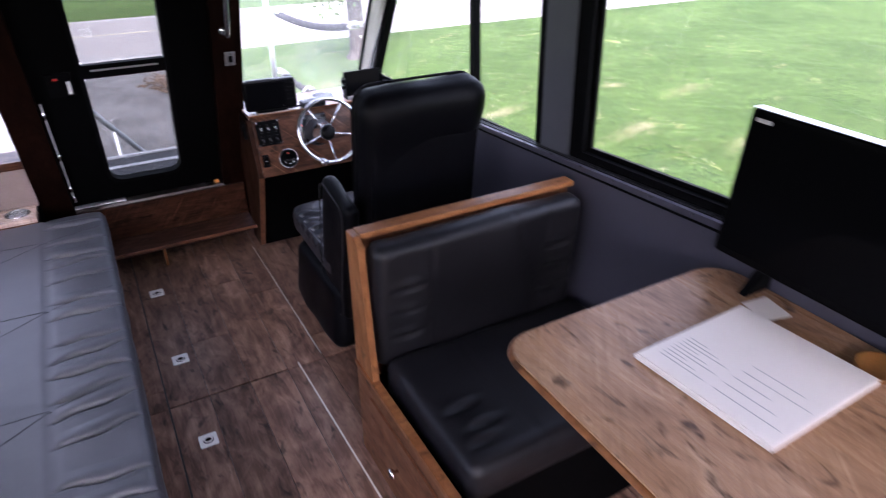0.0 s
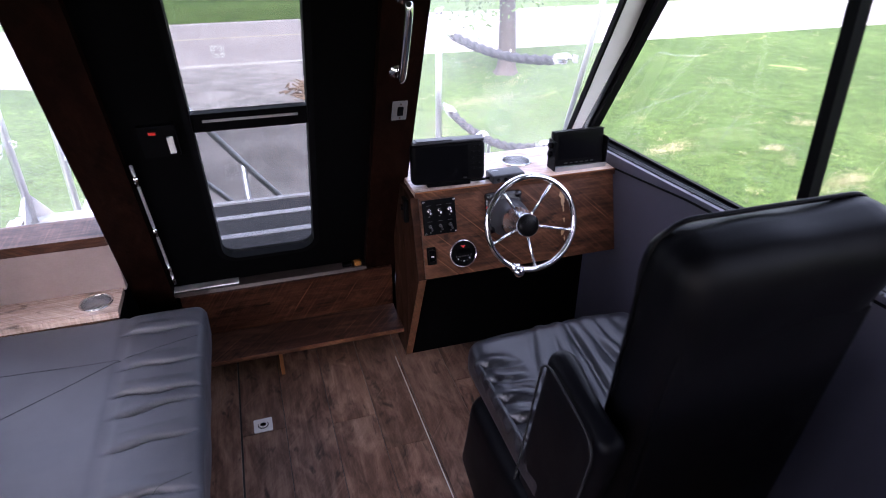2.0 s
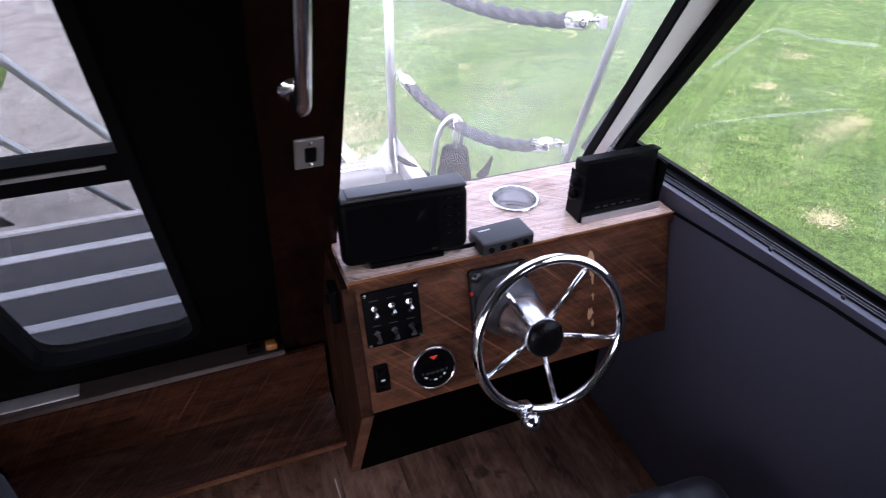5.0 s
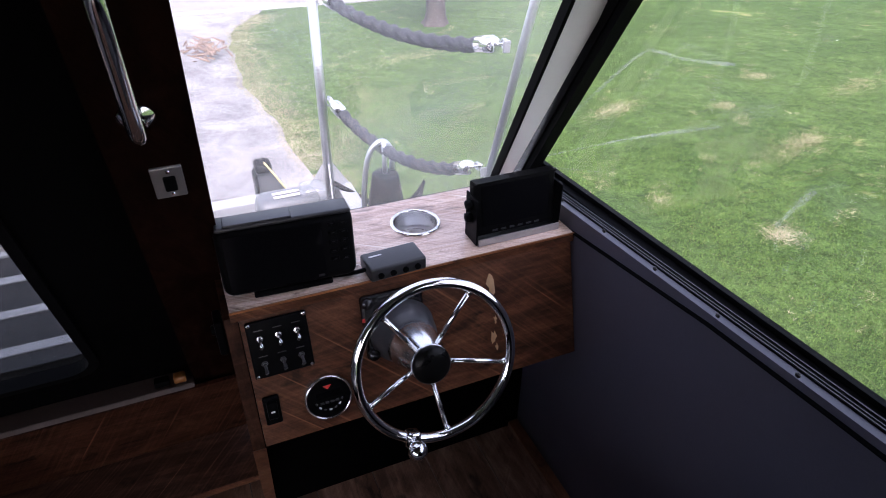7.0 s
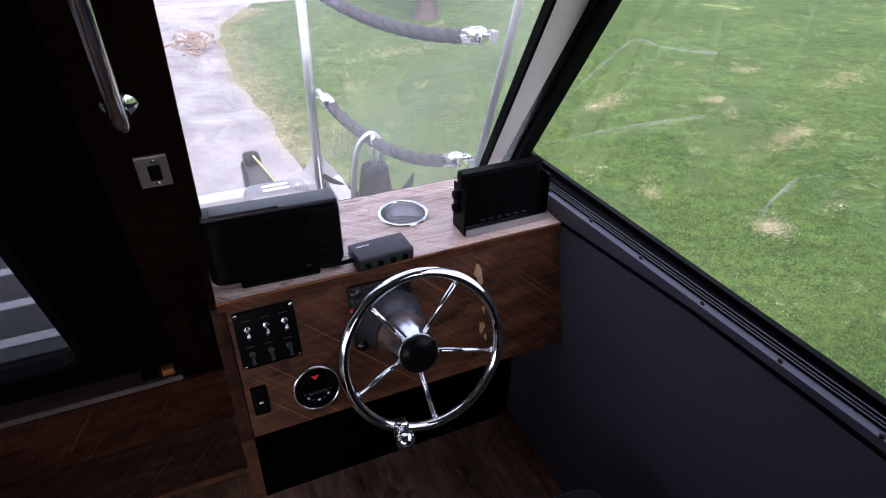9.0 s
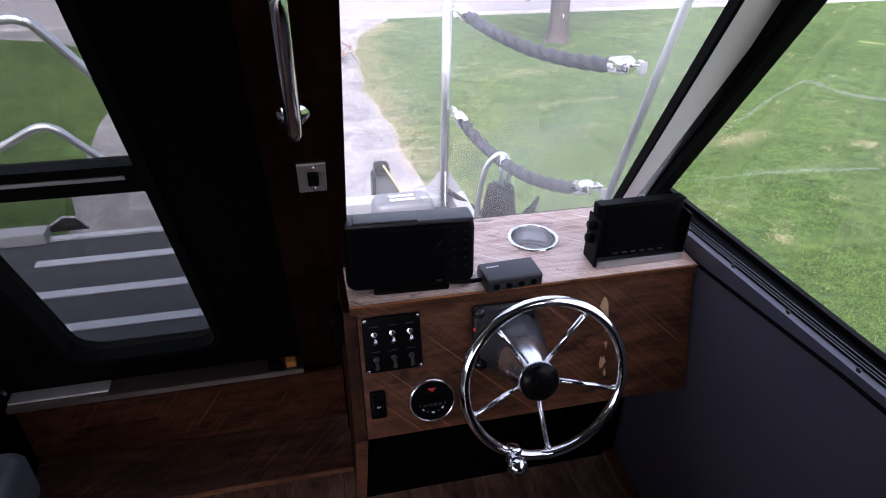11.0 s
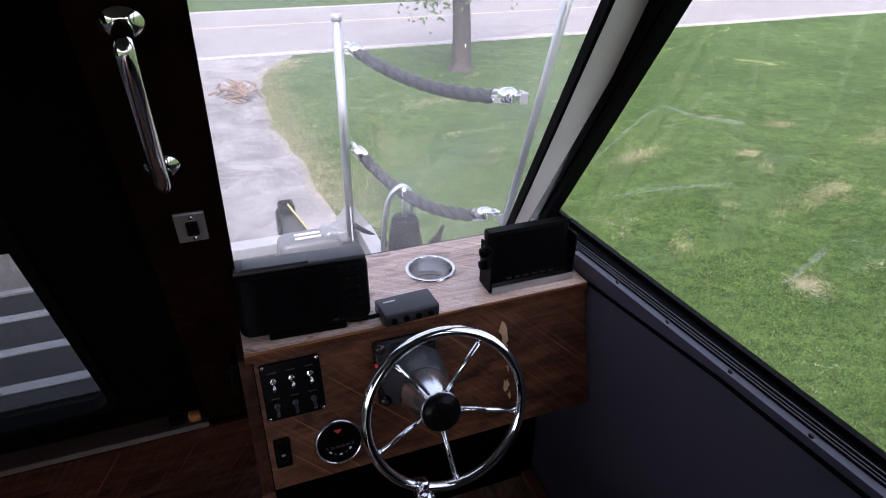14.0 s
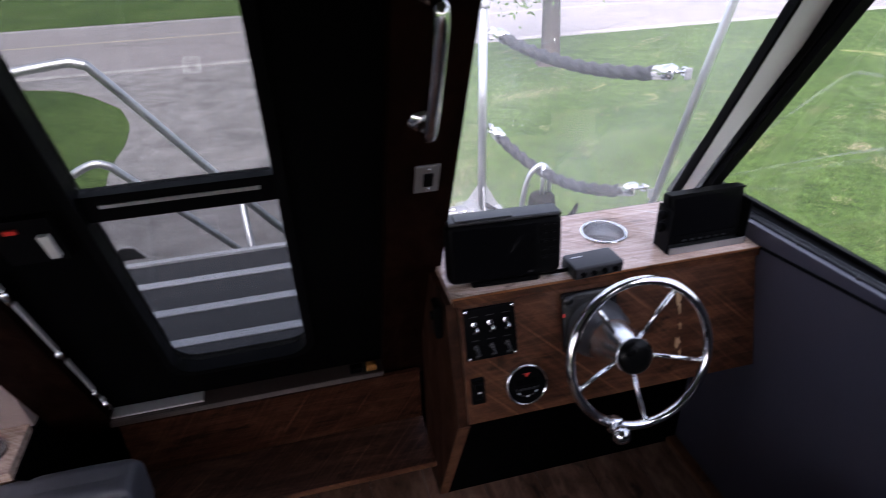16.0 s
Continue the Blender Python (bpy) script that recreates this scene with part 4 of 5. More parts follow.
for s in (-1, 1):
    part("stand_arm", box(bmesh.new(), s * 0.108 - 0.002, s * 0.108 + 0.002, -0.03, 0.03, 0.0, 0.115, 0.001), PLASTIC, monitor)
    for z in (0.062, 0.095):
        part("knob", lathe(bmesh.new(), [(0.011, 0), (0.012, 0.004), (0.011, 0.014), (0.004, 0.016)], Matrix.Translation((s * 0.110, 0.0, z)) @ pose(0, 0, 0, 0, 90 * s, 0), 14), PLASTIC, monitor, smooth=True)

# small black module with its lead
module = thing("black_module", pose(0.342, 3.012, 0.824, 0, 0, 3), "small black plastic module box lying on the dashboard", "module")
part("case", soft_box((0.128, 0.07, 0.032), 0.006, (1, 1, 1), m=Matrix.Translation((0, 0, 0.016))), PLASTIC_GREY, module, smooth=True)
part("writing", box(bmesh.new(), -0.05, -0.022, 0.012, 0.016, 0.032, 0.0325), LABEL_WHITE, module, "pale unreadable print")
for i in range(4):
    part("socket", rod(bmesh.new(), (-0.042 + 0.028 * i, -0.034, 0.014), (-0.042 + 0.028 * i, -0.038, 0.014), 0.007, seg=14), PLASTIC, module)
part("lead", tube(bmesh.new(), smooth_path([(-0.062, 0.0, 0.014), (-0.08, 0.002, 0.012), (-0.1, 0.01, 0.008), (-0.13, 0.02, 0.006)], 5), 0.005, 8), PLASTIC, module, smooth=True)

# grab handle and charging socket on the wood post
RAKE = pose(0, 0, 0, math.degrees(math.atan(0.48)), 0, 0)
handle = thing("grab_handle", Matrix.Translation(rake(-0.074, 1.378, 0)) @ RAKE, "polished stainless grab handle screwed to the wood post", "handle")
part("bar", tube(bmesh.new(), smooth_path([(0, -0.002, -0.127), (0, -0.035, -0.124), (0, -0.055, -0.106), (0, -0.060, -0.06), (0, -0.061, 0.02), (0, -0.060, 0.10), (0, -0.052, 0.132), (0, -0.03, 0.134), (0, -0.002, 0.127)], 6), 0.0125, 14), CHROME, handle, smooth=True)
for s in (-1, 1):
    part("flange", lathe(bmesh.new(), [(0.028, 0.0), (0.027, 0.004), (0.018, 0.010), (0.014, 0.014)], Matrix.Translation((0, 0, 0.127 * s)) @ pose(0, 0, 0, 90, 0, 0), 28), CHROME, handle, smooth=True)
socket = thing("wall_socket", Matrix.Translation(rake(-0.055, 1.124, 0)) @ RAKE, "brushed square switch plate with a black rocker on the post", "switch")
part("plate", soft_box((0.05, 0.006, 0.078), 0.002, (1, 1, 1), m=Matrix.Translation((0, -0.003, 0))), PLATE, socket)
part("rocker", soft_box((0.02, 0.01, 0.036), 0.003, (1, 1, 1), m=Matrix.Translation((0.002, -0.006, 0))), PLASTIC, socket, smooth=True)
for s in (-1, 1):
    part("screw", lathe(bmesh.new(), [(0.004, 0), (0.003, 0.002)], Matrix.Translation((0.002, -0.006, 0.029 * s)) @ pose(0, 0, 0, 90, 0, 0), 10), CHROME, socket)


# ---- helm chair ----
def gauss(d, w):
    return math.exp(-(d / w) ** 2)


def chair_pleats(p, d):
    """Deep pleats running from the seat's front to its back, with slanting folds at one side."""
    if d.z < 0.2:
        return 0.0
    out = 0.012 * noise.noise(Vector((p.x * 6, p.y * 4, 1.0))) + 0.004 * noise.noise(Vector((p.x * 19, p.y * 11, 4.0)))
    for c, bend, deep in ((-0.13, 0.32, 0.9), (-0.055, 0.16, 1.1), (0.02, 0.06, 1.2), (0.10, -0.03, 1.2), (0.165, -0.12, 0.8)):
        fold = p.x - c - bend * (p.y - 0.1) - 0.010 * math.sin(8 * p.y + 20 * c)
        run = min(1.0, max(0.0, (0.27 - p.y) * 5 + 0.3 * math.sin(40 * c))) * (0.6 + 0.4 * math.sin(6 * p.y + 15 * c))
        out -= 0.020 * deep * run * gauss(fold, 0.008) - 0.009 * deep * gauss(fold - 0.03, 0.026)
    for at, deep in ((-0.20, 1.0), (-0.13, 0.9), (-0.06, 1.2), (0.02, 1.0), (0.10, 0.8), (0.17, 1.0)):
        for sign, rim in ((-1, -0.30), (1, 0.30)):
            u = (p.x - rim) * -sign / 0.13
            if u < 1.1:
                fold = p.y - at - sign * 0.35 * (p.x - rim) - 0.008 * math.sin(30 * p.x)
                out -= (0.016 * gauss(fold, 0.008) - 0.007 * gauss(fold - 0.024, 0.018)) * deep * max(0.0, min(1.0, 2.2 * (1.1 - u)))
    return out - 0.012 * gauss(p.y + 0.17, 0.012)


def wrinkle(scale, amount, seed):
    return lambda p, d: amount * noise.noise(Vector((p.x * scale + seed, p.y * scale, p.z * scale * 0.6)))


chair = thing("helm_chair", (0.325, 2.2, 0), "black leather captain's chair with pleated seat and slab arms", "chair")
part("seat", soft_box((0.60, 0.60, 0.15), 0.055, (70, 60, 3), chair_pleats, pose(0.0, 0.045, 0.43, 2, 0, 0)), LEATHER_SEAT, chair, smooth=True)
part("seat_piping", tube(bmesh.new(), [(x, y + 0.045, 0.488) for x, y in [(0.292 * math.copysign(min(1, abs(math.cos(a)) ** 0.3), math.cos(a)), 0.292 * math.copysign(min(1, abs(math.sin(a)) ** 0.3), math.sin(a))) for a in [2 * math.pi * k / 64 for k in range(64)]]], 0.006, 8, True), LEATHER_SEAT, chair, smooth=True)
back_m = pose(0.052, -0.345, 0.797, 6, 0, 0)


def back_pad(p, d):
    out = 0.010 * noise.noise(Vector((p.x * 5, p.y * 5, p.z * 4)))
    out += 0.016 * gauss(p.z - 0.34, 0.10) * (1 if abs(d.y) > 0.4 else 0.3)
    return out - 0.012 * gauss(p.z - 0.22, 0.012) * (1 if d.y > 0.4 else 0)


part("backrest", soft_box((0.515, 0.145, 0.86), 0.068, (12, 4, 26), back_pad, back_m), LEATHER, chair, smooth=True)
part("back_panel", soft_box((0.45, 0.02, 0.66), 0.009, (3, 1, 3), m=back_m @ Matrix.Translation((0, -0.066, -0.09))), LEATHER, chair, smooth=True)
seamline = [back_m @ Vector((x, 0.035, z)) for x, z in rounded(-0.256, 0.256, -0.42, 0.436, 0.08, 6)]
part("back_piping", tube(bmesh.new(), seamline, 0.0055, 8, True), LEATHER, chair, smooth=True)
for ax, ay in ((-0.265, -0.255), (0.24, -0.15)):
    arm = part("armrest", soft_box((0.064, 0.27, 0.60), 0.031, (3, 6, 10), wrinkle(10, 0.006, ax * 9), pose(ax, ay, 0.535, 11, 0, 0)), LEATHER, chair, smooth=True)
    part("arm_seam", tube(bmesh.new(), [pose(ax, ay, 0.535, 11, 0, 0) @ Vector((-0.04 * (1 if ax < 0 else -1), y, z)) for y, z in rounded(-0.12, 0.12, -0.28, 0.29, 0.05, 5)], 0.003, 6, True), SEAM, arm, smooth=True)
bm = soft_box((0.62, 0.54, 0.30), 0.05, (6, 6, 4), wrinkle(6, 0.014, 9), pose(-0.01, -0.03, 0.22, 0, 0, 0))
for v in bm.verts:
    k = 1.0 + 0.10 * (0.37 - v.co.z) / 0.3
    v.co.x, v.co.y = v.co.x * k, (v.co.y + 0.03) * k - 0.03
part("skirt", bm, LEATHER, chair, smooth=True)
part("pedestal", lathe(bmesh.new(), [(0.24, 0.0), (0.24, 0.015), (0.12, 0.03), (0.09, 0.05), (0.09, 0.16)]), PLASTIC, chair, smooth=True)

# ---- sofa on the port side ----
SOFA_X0, SOFA_X1, SOFA_Y0, SOFA_Y1, SOFA_TOP = -1.60, -0.775, -0.75, 3.125, 0.425
sofa = thing("sofa", (-1.19, 1.2, 0), "long charcoal vinyl sofa with ruched front edge and back cushions", "sofa")
random.seed(11)
pleats = []
y = SOFA_Y0 + 0.1
while y < SOFA_Y1 - 0.1:
    pleats.append((y - 1.2, random.uniform(0.5, 1.25), random.uniform(-0.045, 0.045)))
    y += random.uniform(0.085, 0.19)


def ruche(p, d):
    if d.z < 0.25:
        return 0.004 * noise.noise(Vector((p.x * 8, p.y * 8, 3)))
    seam = 1.19 - 1.03
    lift = 0.010 * noise.noise(Vector((p.x * 3, p.y * 2.2, 0)))
    out = lift - 0.008 * gauss(p.x - seam, 0.008)
    if p.x > seam:
        u = (p.x - seam) / 0.24
        for at, deep, skew in pleats:
            dy = p.y - at - skew * u - 0.05 * (u - 0.5) * 0.4
            if abs(dy) < 0.06:
                out += (-0.040 * gauss(dy + 0.006 * math.sin(9 * u + 40 * at), 0.0065) + 0.007 * gauss(dy - 0.03, 0.024)) * deep * min(1, 2.4 * (1.05 - u)) * min(1, 3 * u + 0.15 * deep)
    return out


part("seat_cushion", soft_box((0.83, SOFA_Y1 - SOFA_Y0, 0.16), 0.035, (44, 900, 3), ruche, Matrix.Translation((0.0, 0.0, SOFA_TOP - 0.08))), LEATHER_GREY, sofa, smooth=True)


def sofa_seam(x0, y0, x1, y1):
    """A dark stitched seam that follows the cushion's top."""
    path = []
    for i in range(41):
        x, y = x0 + (x1 - x0) * i / 40 + 1.19, y0 + (y1 - y0) * i / 40 - 1.2
        path.append((x, y, SOFA_TOP + ruche(Vector((x, y, 0.08)), Vector((0, 0, 1))) + 0.0006))
    part("seam", tube(bmesh.new(), path, 0.0009, 6), SEAM, sofa)


for k in range(6):
    y = 2.86 - 0.62 * k
    sofa_seam(-1.032, y, -1.56, y + 0.03)
    sofa_seam(-1.032, y, -1.56, y - 0.33)
    sofa_seam(-1.028, y, -0.80, y + 0.07)
for k in range(8):
    sofa_seam(-1.030, SOFA_Y1 - 0.04 - 0.47 * k, -1.030, SOFA_Y1 - 0.04 - 0.47 * (k + 1))
part("base", box(bmesh.new(), -0.41, 0.36, SOFA_Y0 - 1.2, SOFA_Y1 - 1.25, 0.0, 0.262, 0.004), DOOR_BLACK, sofa, "black sofa base")
part("rear_box", box(bmesh.new(), -0.75, -0.42, SOFA_Y0 - 1.2, SOFA_Y1 - 1.22, 0.0, 0.40, 0.004), DOOR_BLACK, sofa)
for y0, y1 in ((-0.75, 0.5), (0.52, 1.75), (1.77, 2.98)):
    part("back_cushion", soft_box((0.20, y1 - y0, 0.52), 0.06, (4, 26, 10), lambda p, d: 0.016 * noise.noise(Vector((p.x * 6, p.y * 7, p.z * 6))) - 0.010 * gauss(math.sin(p.y * 14 + p.z * 4), 0.12) * (1 if abs(p.z) < 0.2 and d.x > 0.5 else 0),
         Matrix.Translation((-0.50, (y0 + y1) / 2 - 1.2, 0.68)) @ pose(0, 0, 0, 0, -17, 0)), LEATHER_GREY, sofa, smooth=True)

# ---- dinette ----
booth = thing("dinette_bench", (-0.096, 1.398, 0), "black leather dinette bench in an orange wood frame", "bench")
part("end_board", prism(bmesh.new(), [(-0.14, 0.40), (0.004, 0.40), (0.004, 0.925), (-0.05, 0.925), (-0.085, 0.90)], -0.006, 0.018, bevel=0.002), WOOD_TRIM_UP, booth)
part("back_board", box(bmesh.new(), 0.02, 0.855, -0.012, 0.004, 0.0, 0.905), WOOD_SIDE, booth)
part("top_rail", box(bmesh.new(), 0.02, 0.855, -0.045, 0.008, 0.906, 0.926, 0.003), WOOD_TRIM, booth)
part("side_panel", prism(bmesh.new(), [(-1.0, 0.0), (0.004, 0.0), (0.004, 0.397), (-1.0, 0.397)], -0.006, 0.014, bevel=0.001), WOOD_SIDE, booth)
part("side_rail", box(bmesh.new(), -0.012, 0.018, -1.0, 0.004, 0.398, 0.418, 0.002), WOOD_TRIM, booth)
drawer = part("drawer_front", box(bmesh.new(), -0.016, -0.007, -0.80, -0.12, 0.06, 0.34, 0.003), WOOD_SIDE, booth)
part("drawer_pull", lathe(bmesh.new(), [(0.006, 0.0), (0.006, 0.012), (0.016, 0.018), (0.019, 0.026), (0.012, 0.033), (0.003, 0.035)], Matrix.Translation((-0.016, -0.33, 0.195)) @ pose(0, 0, 0, 0, -90, 0), 20), CHROME, drawer, "round chrome drawer pull", True)


def bench_back(p, d):
    out = 0.008 * noise.noise(Vector((p.x * 5, p.z * 5, 0)))
    for cx in (-0.29, 0.31):
        for cz in (-0.12, -0.02, 0.07):
            out -= (0.022 * gauss(p.z - cz - 0.12 * abs(p.x - cx), 0.008) - 0.010 * gauss(p.z - cz - 0.022, 0.016)) * gauss(p.x - cx, 0.05) * (1 if d.y < -0.3 else 0)
    for line in (p.x + 0.21, p.x - 0.24, p.x - 0.12 - 0.35 * (0.2 - p.z)):
        out -= 0.005 * gauss(line, 0.006) * (1 if d.y < -0.3 else 0)
    return out


part("back_cushion", soft_box((0.80, 0.10, 0.47), 0.035, (60, 3, 40), bench_back, pose(0.43, -0.082, 0.672, 4, 0, 0)), LEATHER_BENCH, booth, smooth=True)


def bench_seat(p, d):
    out = 0.006 * noise.noise(Vector((p.x * 5, p.y * 5, 7)))
    if d.z > 0.3:
        out -= 0.006 * gauss(p.x + 0.14, 0.006)
        for cx, cy in ((-0.29, -0.05), (-0.27, -0.14), (-0.30, -0.2)):
            out -= (0.02 * gauss(p.y - cy - 0.1 * (p.x - cx), 0.010) - 0.008 * gauss(p.y - cy - 0.025, 0.018)) * gauss(p.x - cx, 0.05)
    return out


part("seat_cushion", soft_box((0.81, 0.56, 0.15), 0.045, (50, 40, 3), bench_seat, Matrix.Translation((0.452, -0.385, 0.405))), LEATHER_BENCH, booth, smooth=True)
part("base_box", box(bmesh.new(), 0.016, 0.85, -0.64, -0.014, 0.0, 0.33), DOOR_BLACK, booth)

table = thing("dinette_table", (0.43, 0.2, 0), "rustic brown wood dinette table with rounded corner", "table")
bm = prism(bmesh.new(), [(x - 0.43, y - 0.2) for x, y in rounded(0.022, 0.785, -0.45, 0.734, 0.085, 8)], 0.872, 0.900, "z", 0.003)
part("tabletop", bm, WOOD_TABLE, table)
edge = [(x - 0.43, y - 0.2, 0.886) for x, y in rounded(0.0205, 0.787, -0.4515, 0.7355, 0.086, 8)]
part("edge_band", tube(bmesh.new(), edge, 0.010, 8, True), WOOD_TRIM, table, "orange rounded edge band", True)
part("column", lathe(bmesh.new(), [(0.04, 0.012), (0.04, 0.86), (0.1, 0.871)]), BRUSHED, table, smooth=True)
part("foot", lathe(bmesh.new(), [(0.17, 0.0), (0.17, 0.006), (0.06, 0.016)]), BRUSHED, table, smooth=True)

tv = thing("television", pose(0.765, 0.362, 0.902, 0, 0, -90), "switched-off flat black television standing on the table by the window", "television")
tvt = pose(0, 0, 0.26, -3, 0, 0)
part("case", soft_box((0.73, 0.04, 0.405), 0.008, (2, 1, 2), m=tvt @ Matrix.Translation((0, 0.005, 0))), PLASTIC, tv, smooth=True)
part("screen", box(bmesh.new(), -0.352, 0.352, -0.0175, -0.0145, -0.178, 0.188, 0.0005, tvt), SCREEN, tv)
part("sticker", box(bmesh.new(), -0.344, -0.300, -0.0185, -0.0178, 0.172, 0.182, 0, tvt), LABEL_WHITE, tv, "small pale sticker")
part("top_edge", box(bmesh.new(), -0.362, 0.362, -0.016, 0.024, 0.2030, 0.2050, 0, tvt), BRUSHED, tv, "thin bright top edge")
for s in (-1, 1):
    part("stand_foot", prism(bmesh.new(), [(-0.07, 0.0), (0.07, 0.0), (0.014, 0.07), (-0.008, 0.07)], s * 0.22 - 0.012, s * 0.22 + 0.012), PLASTIC, tv)

papers = thing("paper_stack", (0.51, 0.36, 0.901), "stack of printed white paper sheets on the table", "papers")
random.seed(3)
for i in range(6):
    u, v = Vector((0.336, 0.010)), Vector((0.024, -0.338))
    o = Vector((0.264 - 0.51 + 0.004 * random.uniform(-1, 1), 0.530 - 0.36 + 0.004 * random.uniform(-1, 1)))
    pts = [o, o + u * 1.1, o + u * 1.1 + v, o + v]
    b = prism(bmesh.new(), [tuple(p) for p in pts], 0.0022 * i, 0.0022 * i + 0.0018, "z")
    part("sheet", b, PAPER, papers)
for r, (a, b_, n, start) in enumerate(((0.08, 0.42, 9, 0.12), (0.08, 0.55, 0, 0.4), (0.5, 0.95, 5, 0.10))):
    for i in range(n):
        q = o + u * (1.1 * (start + 0.035 * i if r == 0 else 0.12 + 0.09 * i)) + v * a
        w = o + u * (1.1 * (start + 0.035 * i if r == 0 else 0.12 + 0.09 * i)) + v * (b_ - (0.1 * (i % 3)))
        k = (u.normalized()) * 0.0012
        part("print_line", prism(bmesh.new(), [tuple(q), tuple(w), tuple(w + k), tuple(q + k)], 0.0131, 0.0134, "z"), INK, papers)
card = thing("cardboard_folder", (0.695, 0.505, 0.901), "small creased pale card lying on the table", "card")
part("leaf", prism(bmesh.new(), [(-0.05, -0.03), (0.03, -0.05), (0.05, 0.04), (-0.03, 0.05)], 0.0, 0.002, "z"), PAPER, card)
tin = thing("brass_tray", (0.712, 0.225, 0.901), "small brass-coloured tray beside the papers", "tray")
part("tray", lathe(bmesh.new(), [(0.05, 0.0), (0.055, 0.012), (0.052, 0.012), (0.047, 0.002)]), AMBER, tin, smooth=True)

# ---- hatches, rings and strips on the floor ----
for hx, hy in ((-0.64, 2.885), (-0.625, 2.265), (-0.615, 1.71)):
    ring = thing("hatch_pull", (hx, hy, 0.002), "square stainless flush hatch pull ring in the floor", "hatch pull", "hatch pulls")
    part("plate", ring_panel(bmesh.new(), rounded(-0.034, 0.034, -0.034, 0.034, 0.006, 4), rounded(-0.02, 0.02, -0.02, 0.02, 0.0199, 4), lambda u, v, d: (u, v, d), 0.0, 0.003), BRIGHT_METAL, ring)
    part("cup", lathe(bmesh.new(), [(0.02, 0.0015), (0.004, 0.001)], seg=20), PLASTIC, ring)
    part("ring", torus(bmesh.new(), (0, 0.003, 0.003), (0, 0, 1), 0.014, 0.0028, 24, 8), BRIGHT_METAL, ring, smooth=True)
for w, a, b in ((0.0016, (-0.072, 3.13), (-0.060, 2.0)), (0.003, (-0.170, 1.985), (-0.140, 0.9))):
    s = thing("floor_strip", (*a, 0.001), "thin pale metal strip between floor sections", "floor strip", "floor strips", kind="structure")
    d = Vector((b[0] - a[0], b[1] - a[1]))
    part("strip", prism(bmesh.new(), [(-w, 0), (w, 0), (d.x + w, d.y), (d.x - w, d.y)], 0.0, 0.004, "z"), STRIP, s)

# ---- foredeck, seen through door and windscreen ----
DECK = 0.20
deck = setting("foredeck", box(bmesh.new(), -1.72, 0.60, 3.42, 4.50, DECK - 0.32, DECK), DECK_GREY, "dark grey non-skid foredeck with pale cross stripes", "deck")
for y in (3.66, 3.87, 4.085, 4.31):
    part("stripe", box(bmesh.new(), -1.15, 0.0, y - 0.022, y + 0.022, DECK, DECK + 0.004), DECK_LINE, deck)
part("bow_edge", box(bmesh.new(), -1.15, 0.0, 4.485, 4.515, DECK - 0.1, DECK + 0.012, 0.003), DECK_LINE, deck)
gun = thing("gunwale", (-0.57, 4.5, DECK), "pale aluminium gunwale along the bow corners", "gunwale", kind="structure")
for x0, x1 in ((-1.2, -0.58), (0.56, 1.2)):
    part("bow_rail", box(bmesh.new(), x0, x1, -0.035, 0.045, 0.0, 0.052, 0.006), ALU_WHITE, gun)
for x0, x1 in ((-1.2, -1.13), (1.13, 1.2)):
    part("side_rail", box(bmesh.new(), x0, x1, -1.1, -0.036, 0.0, 0.075, 0.006), ALU_WHITE, gun)


def rope_post(x, y):
    post = thing("rope_post", (x, y, DECK + 0.075), "tall bare aluminium stanchion with gusset foot on the bow", "post", "rope posts")
    part("pole", tube(bmesh.new(), [(0, 0, -0.024), (0, 0, 0.925)], 0.019, 20), ALU, post, smooth=True)
    part("cap", lathe(bmesh.new(), [(0.021, 0.912), (0.021, 0.93), (0.014, 0.938), (0.003, 0.94)], seg=20), ALU_WHITE, post, "pale end cap", True)
    for a in (20, 140, 260):
        c, s = math.cos(radians(a)), math.sin(radians(a))
        b = bmesh.new()
        v = [b.verts.new(p) for p in ((0.018 * c, 0.018 * s, 0.13), (0.10 * c, 0.10 * s, 0.0), (0.018 * c, 0.018 * s, 0.0))]
        f = b.faces.new(v)
        ex = bmesh.ops.extrude_face_region(b, geom=[f])
        bmesh.ops.translate(b, vec=(-s * 0.006, c * 0.006, 0), verts=[g for g in ex["geom"] if isinstance(g, bmesh.types.BMVert)])
        part("gusset", b, ALU_WHITE, post)
    for z in (0.40, 0.80):
        part("eye_plate", torus(bmesh.new(), (0.03, -0.01, z), (0.3, 1, 0), 0.014, 0.004, 20, 8), CHROME, post, smooth=True)
    return post


rope_post(0.527, 4.43), rope_post(-1.66, 4.45)


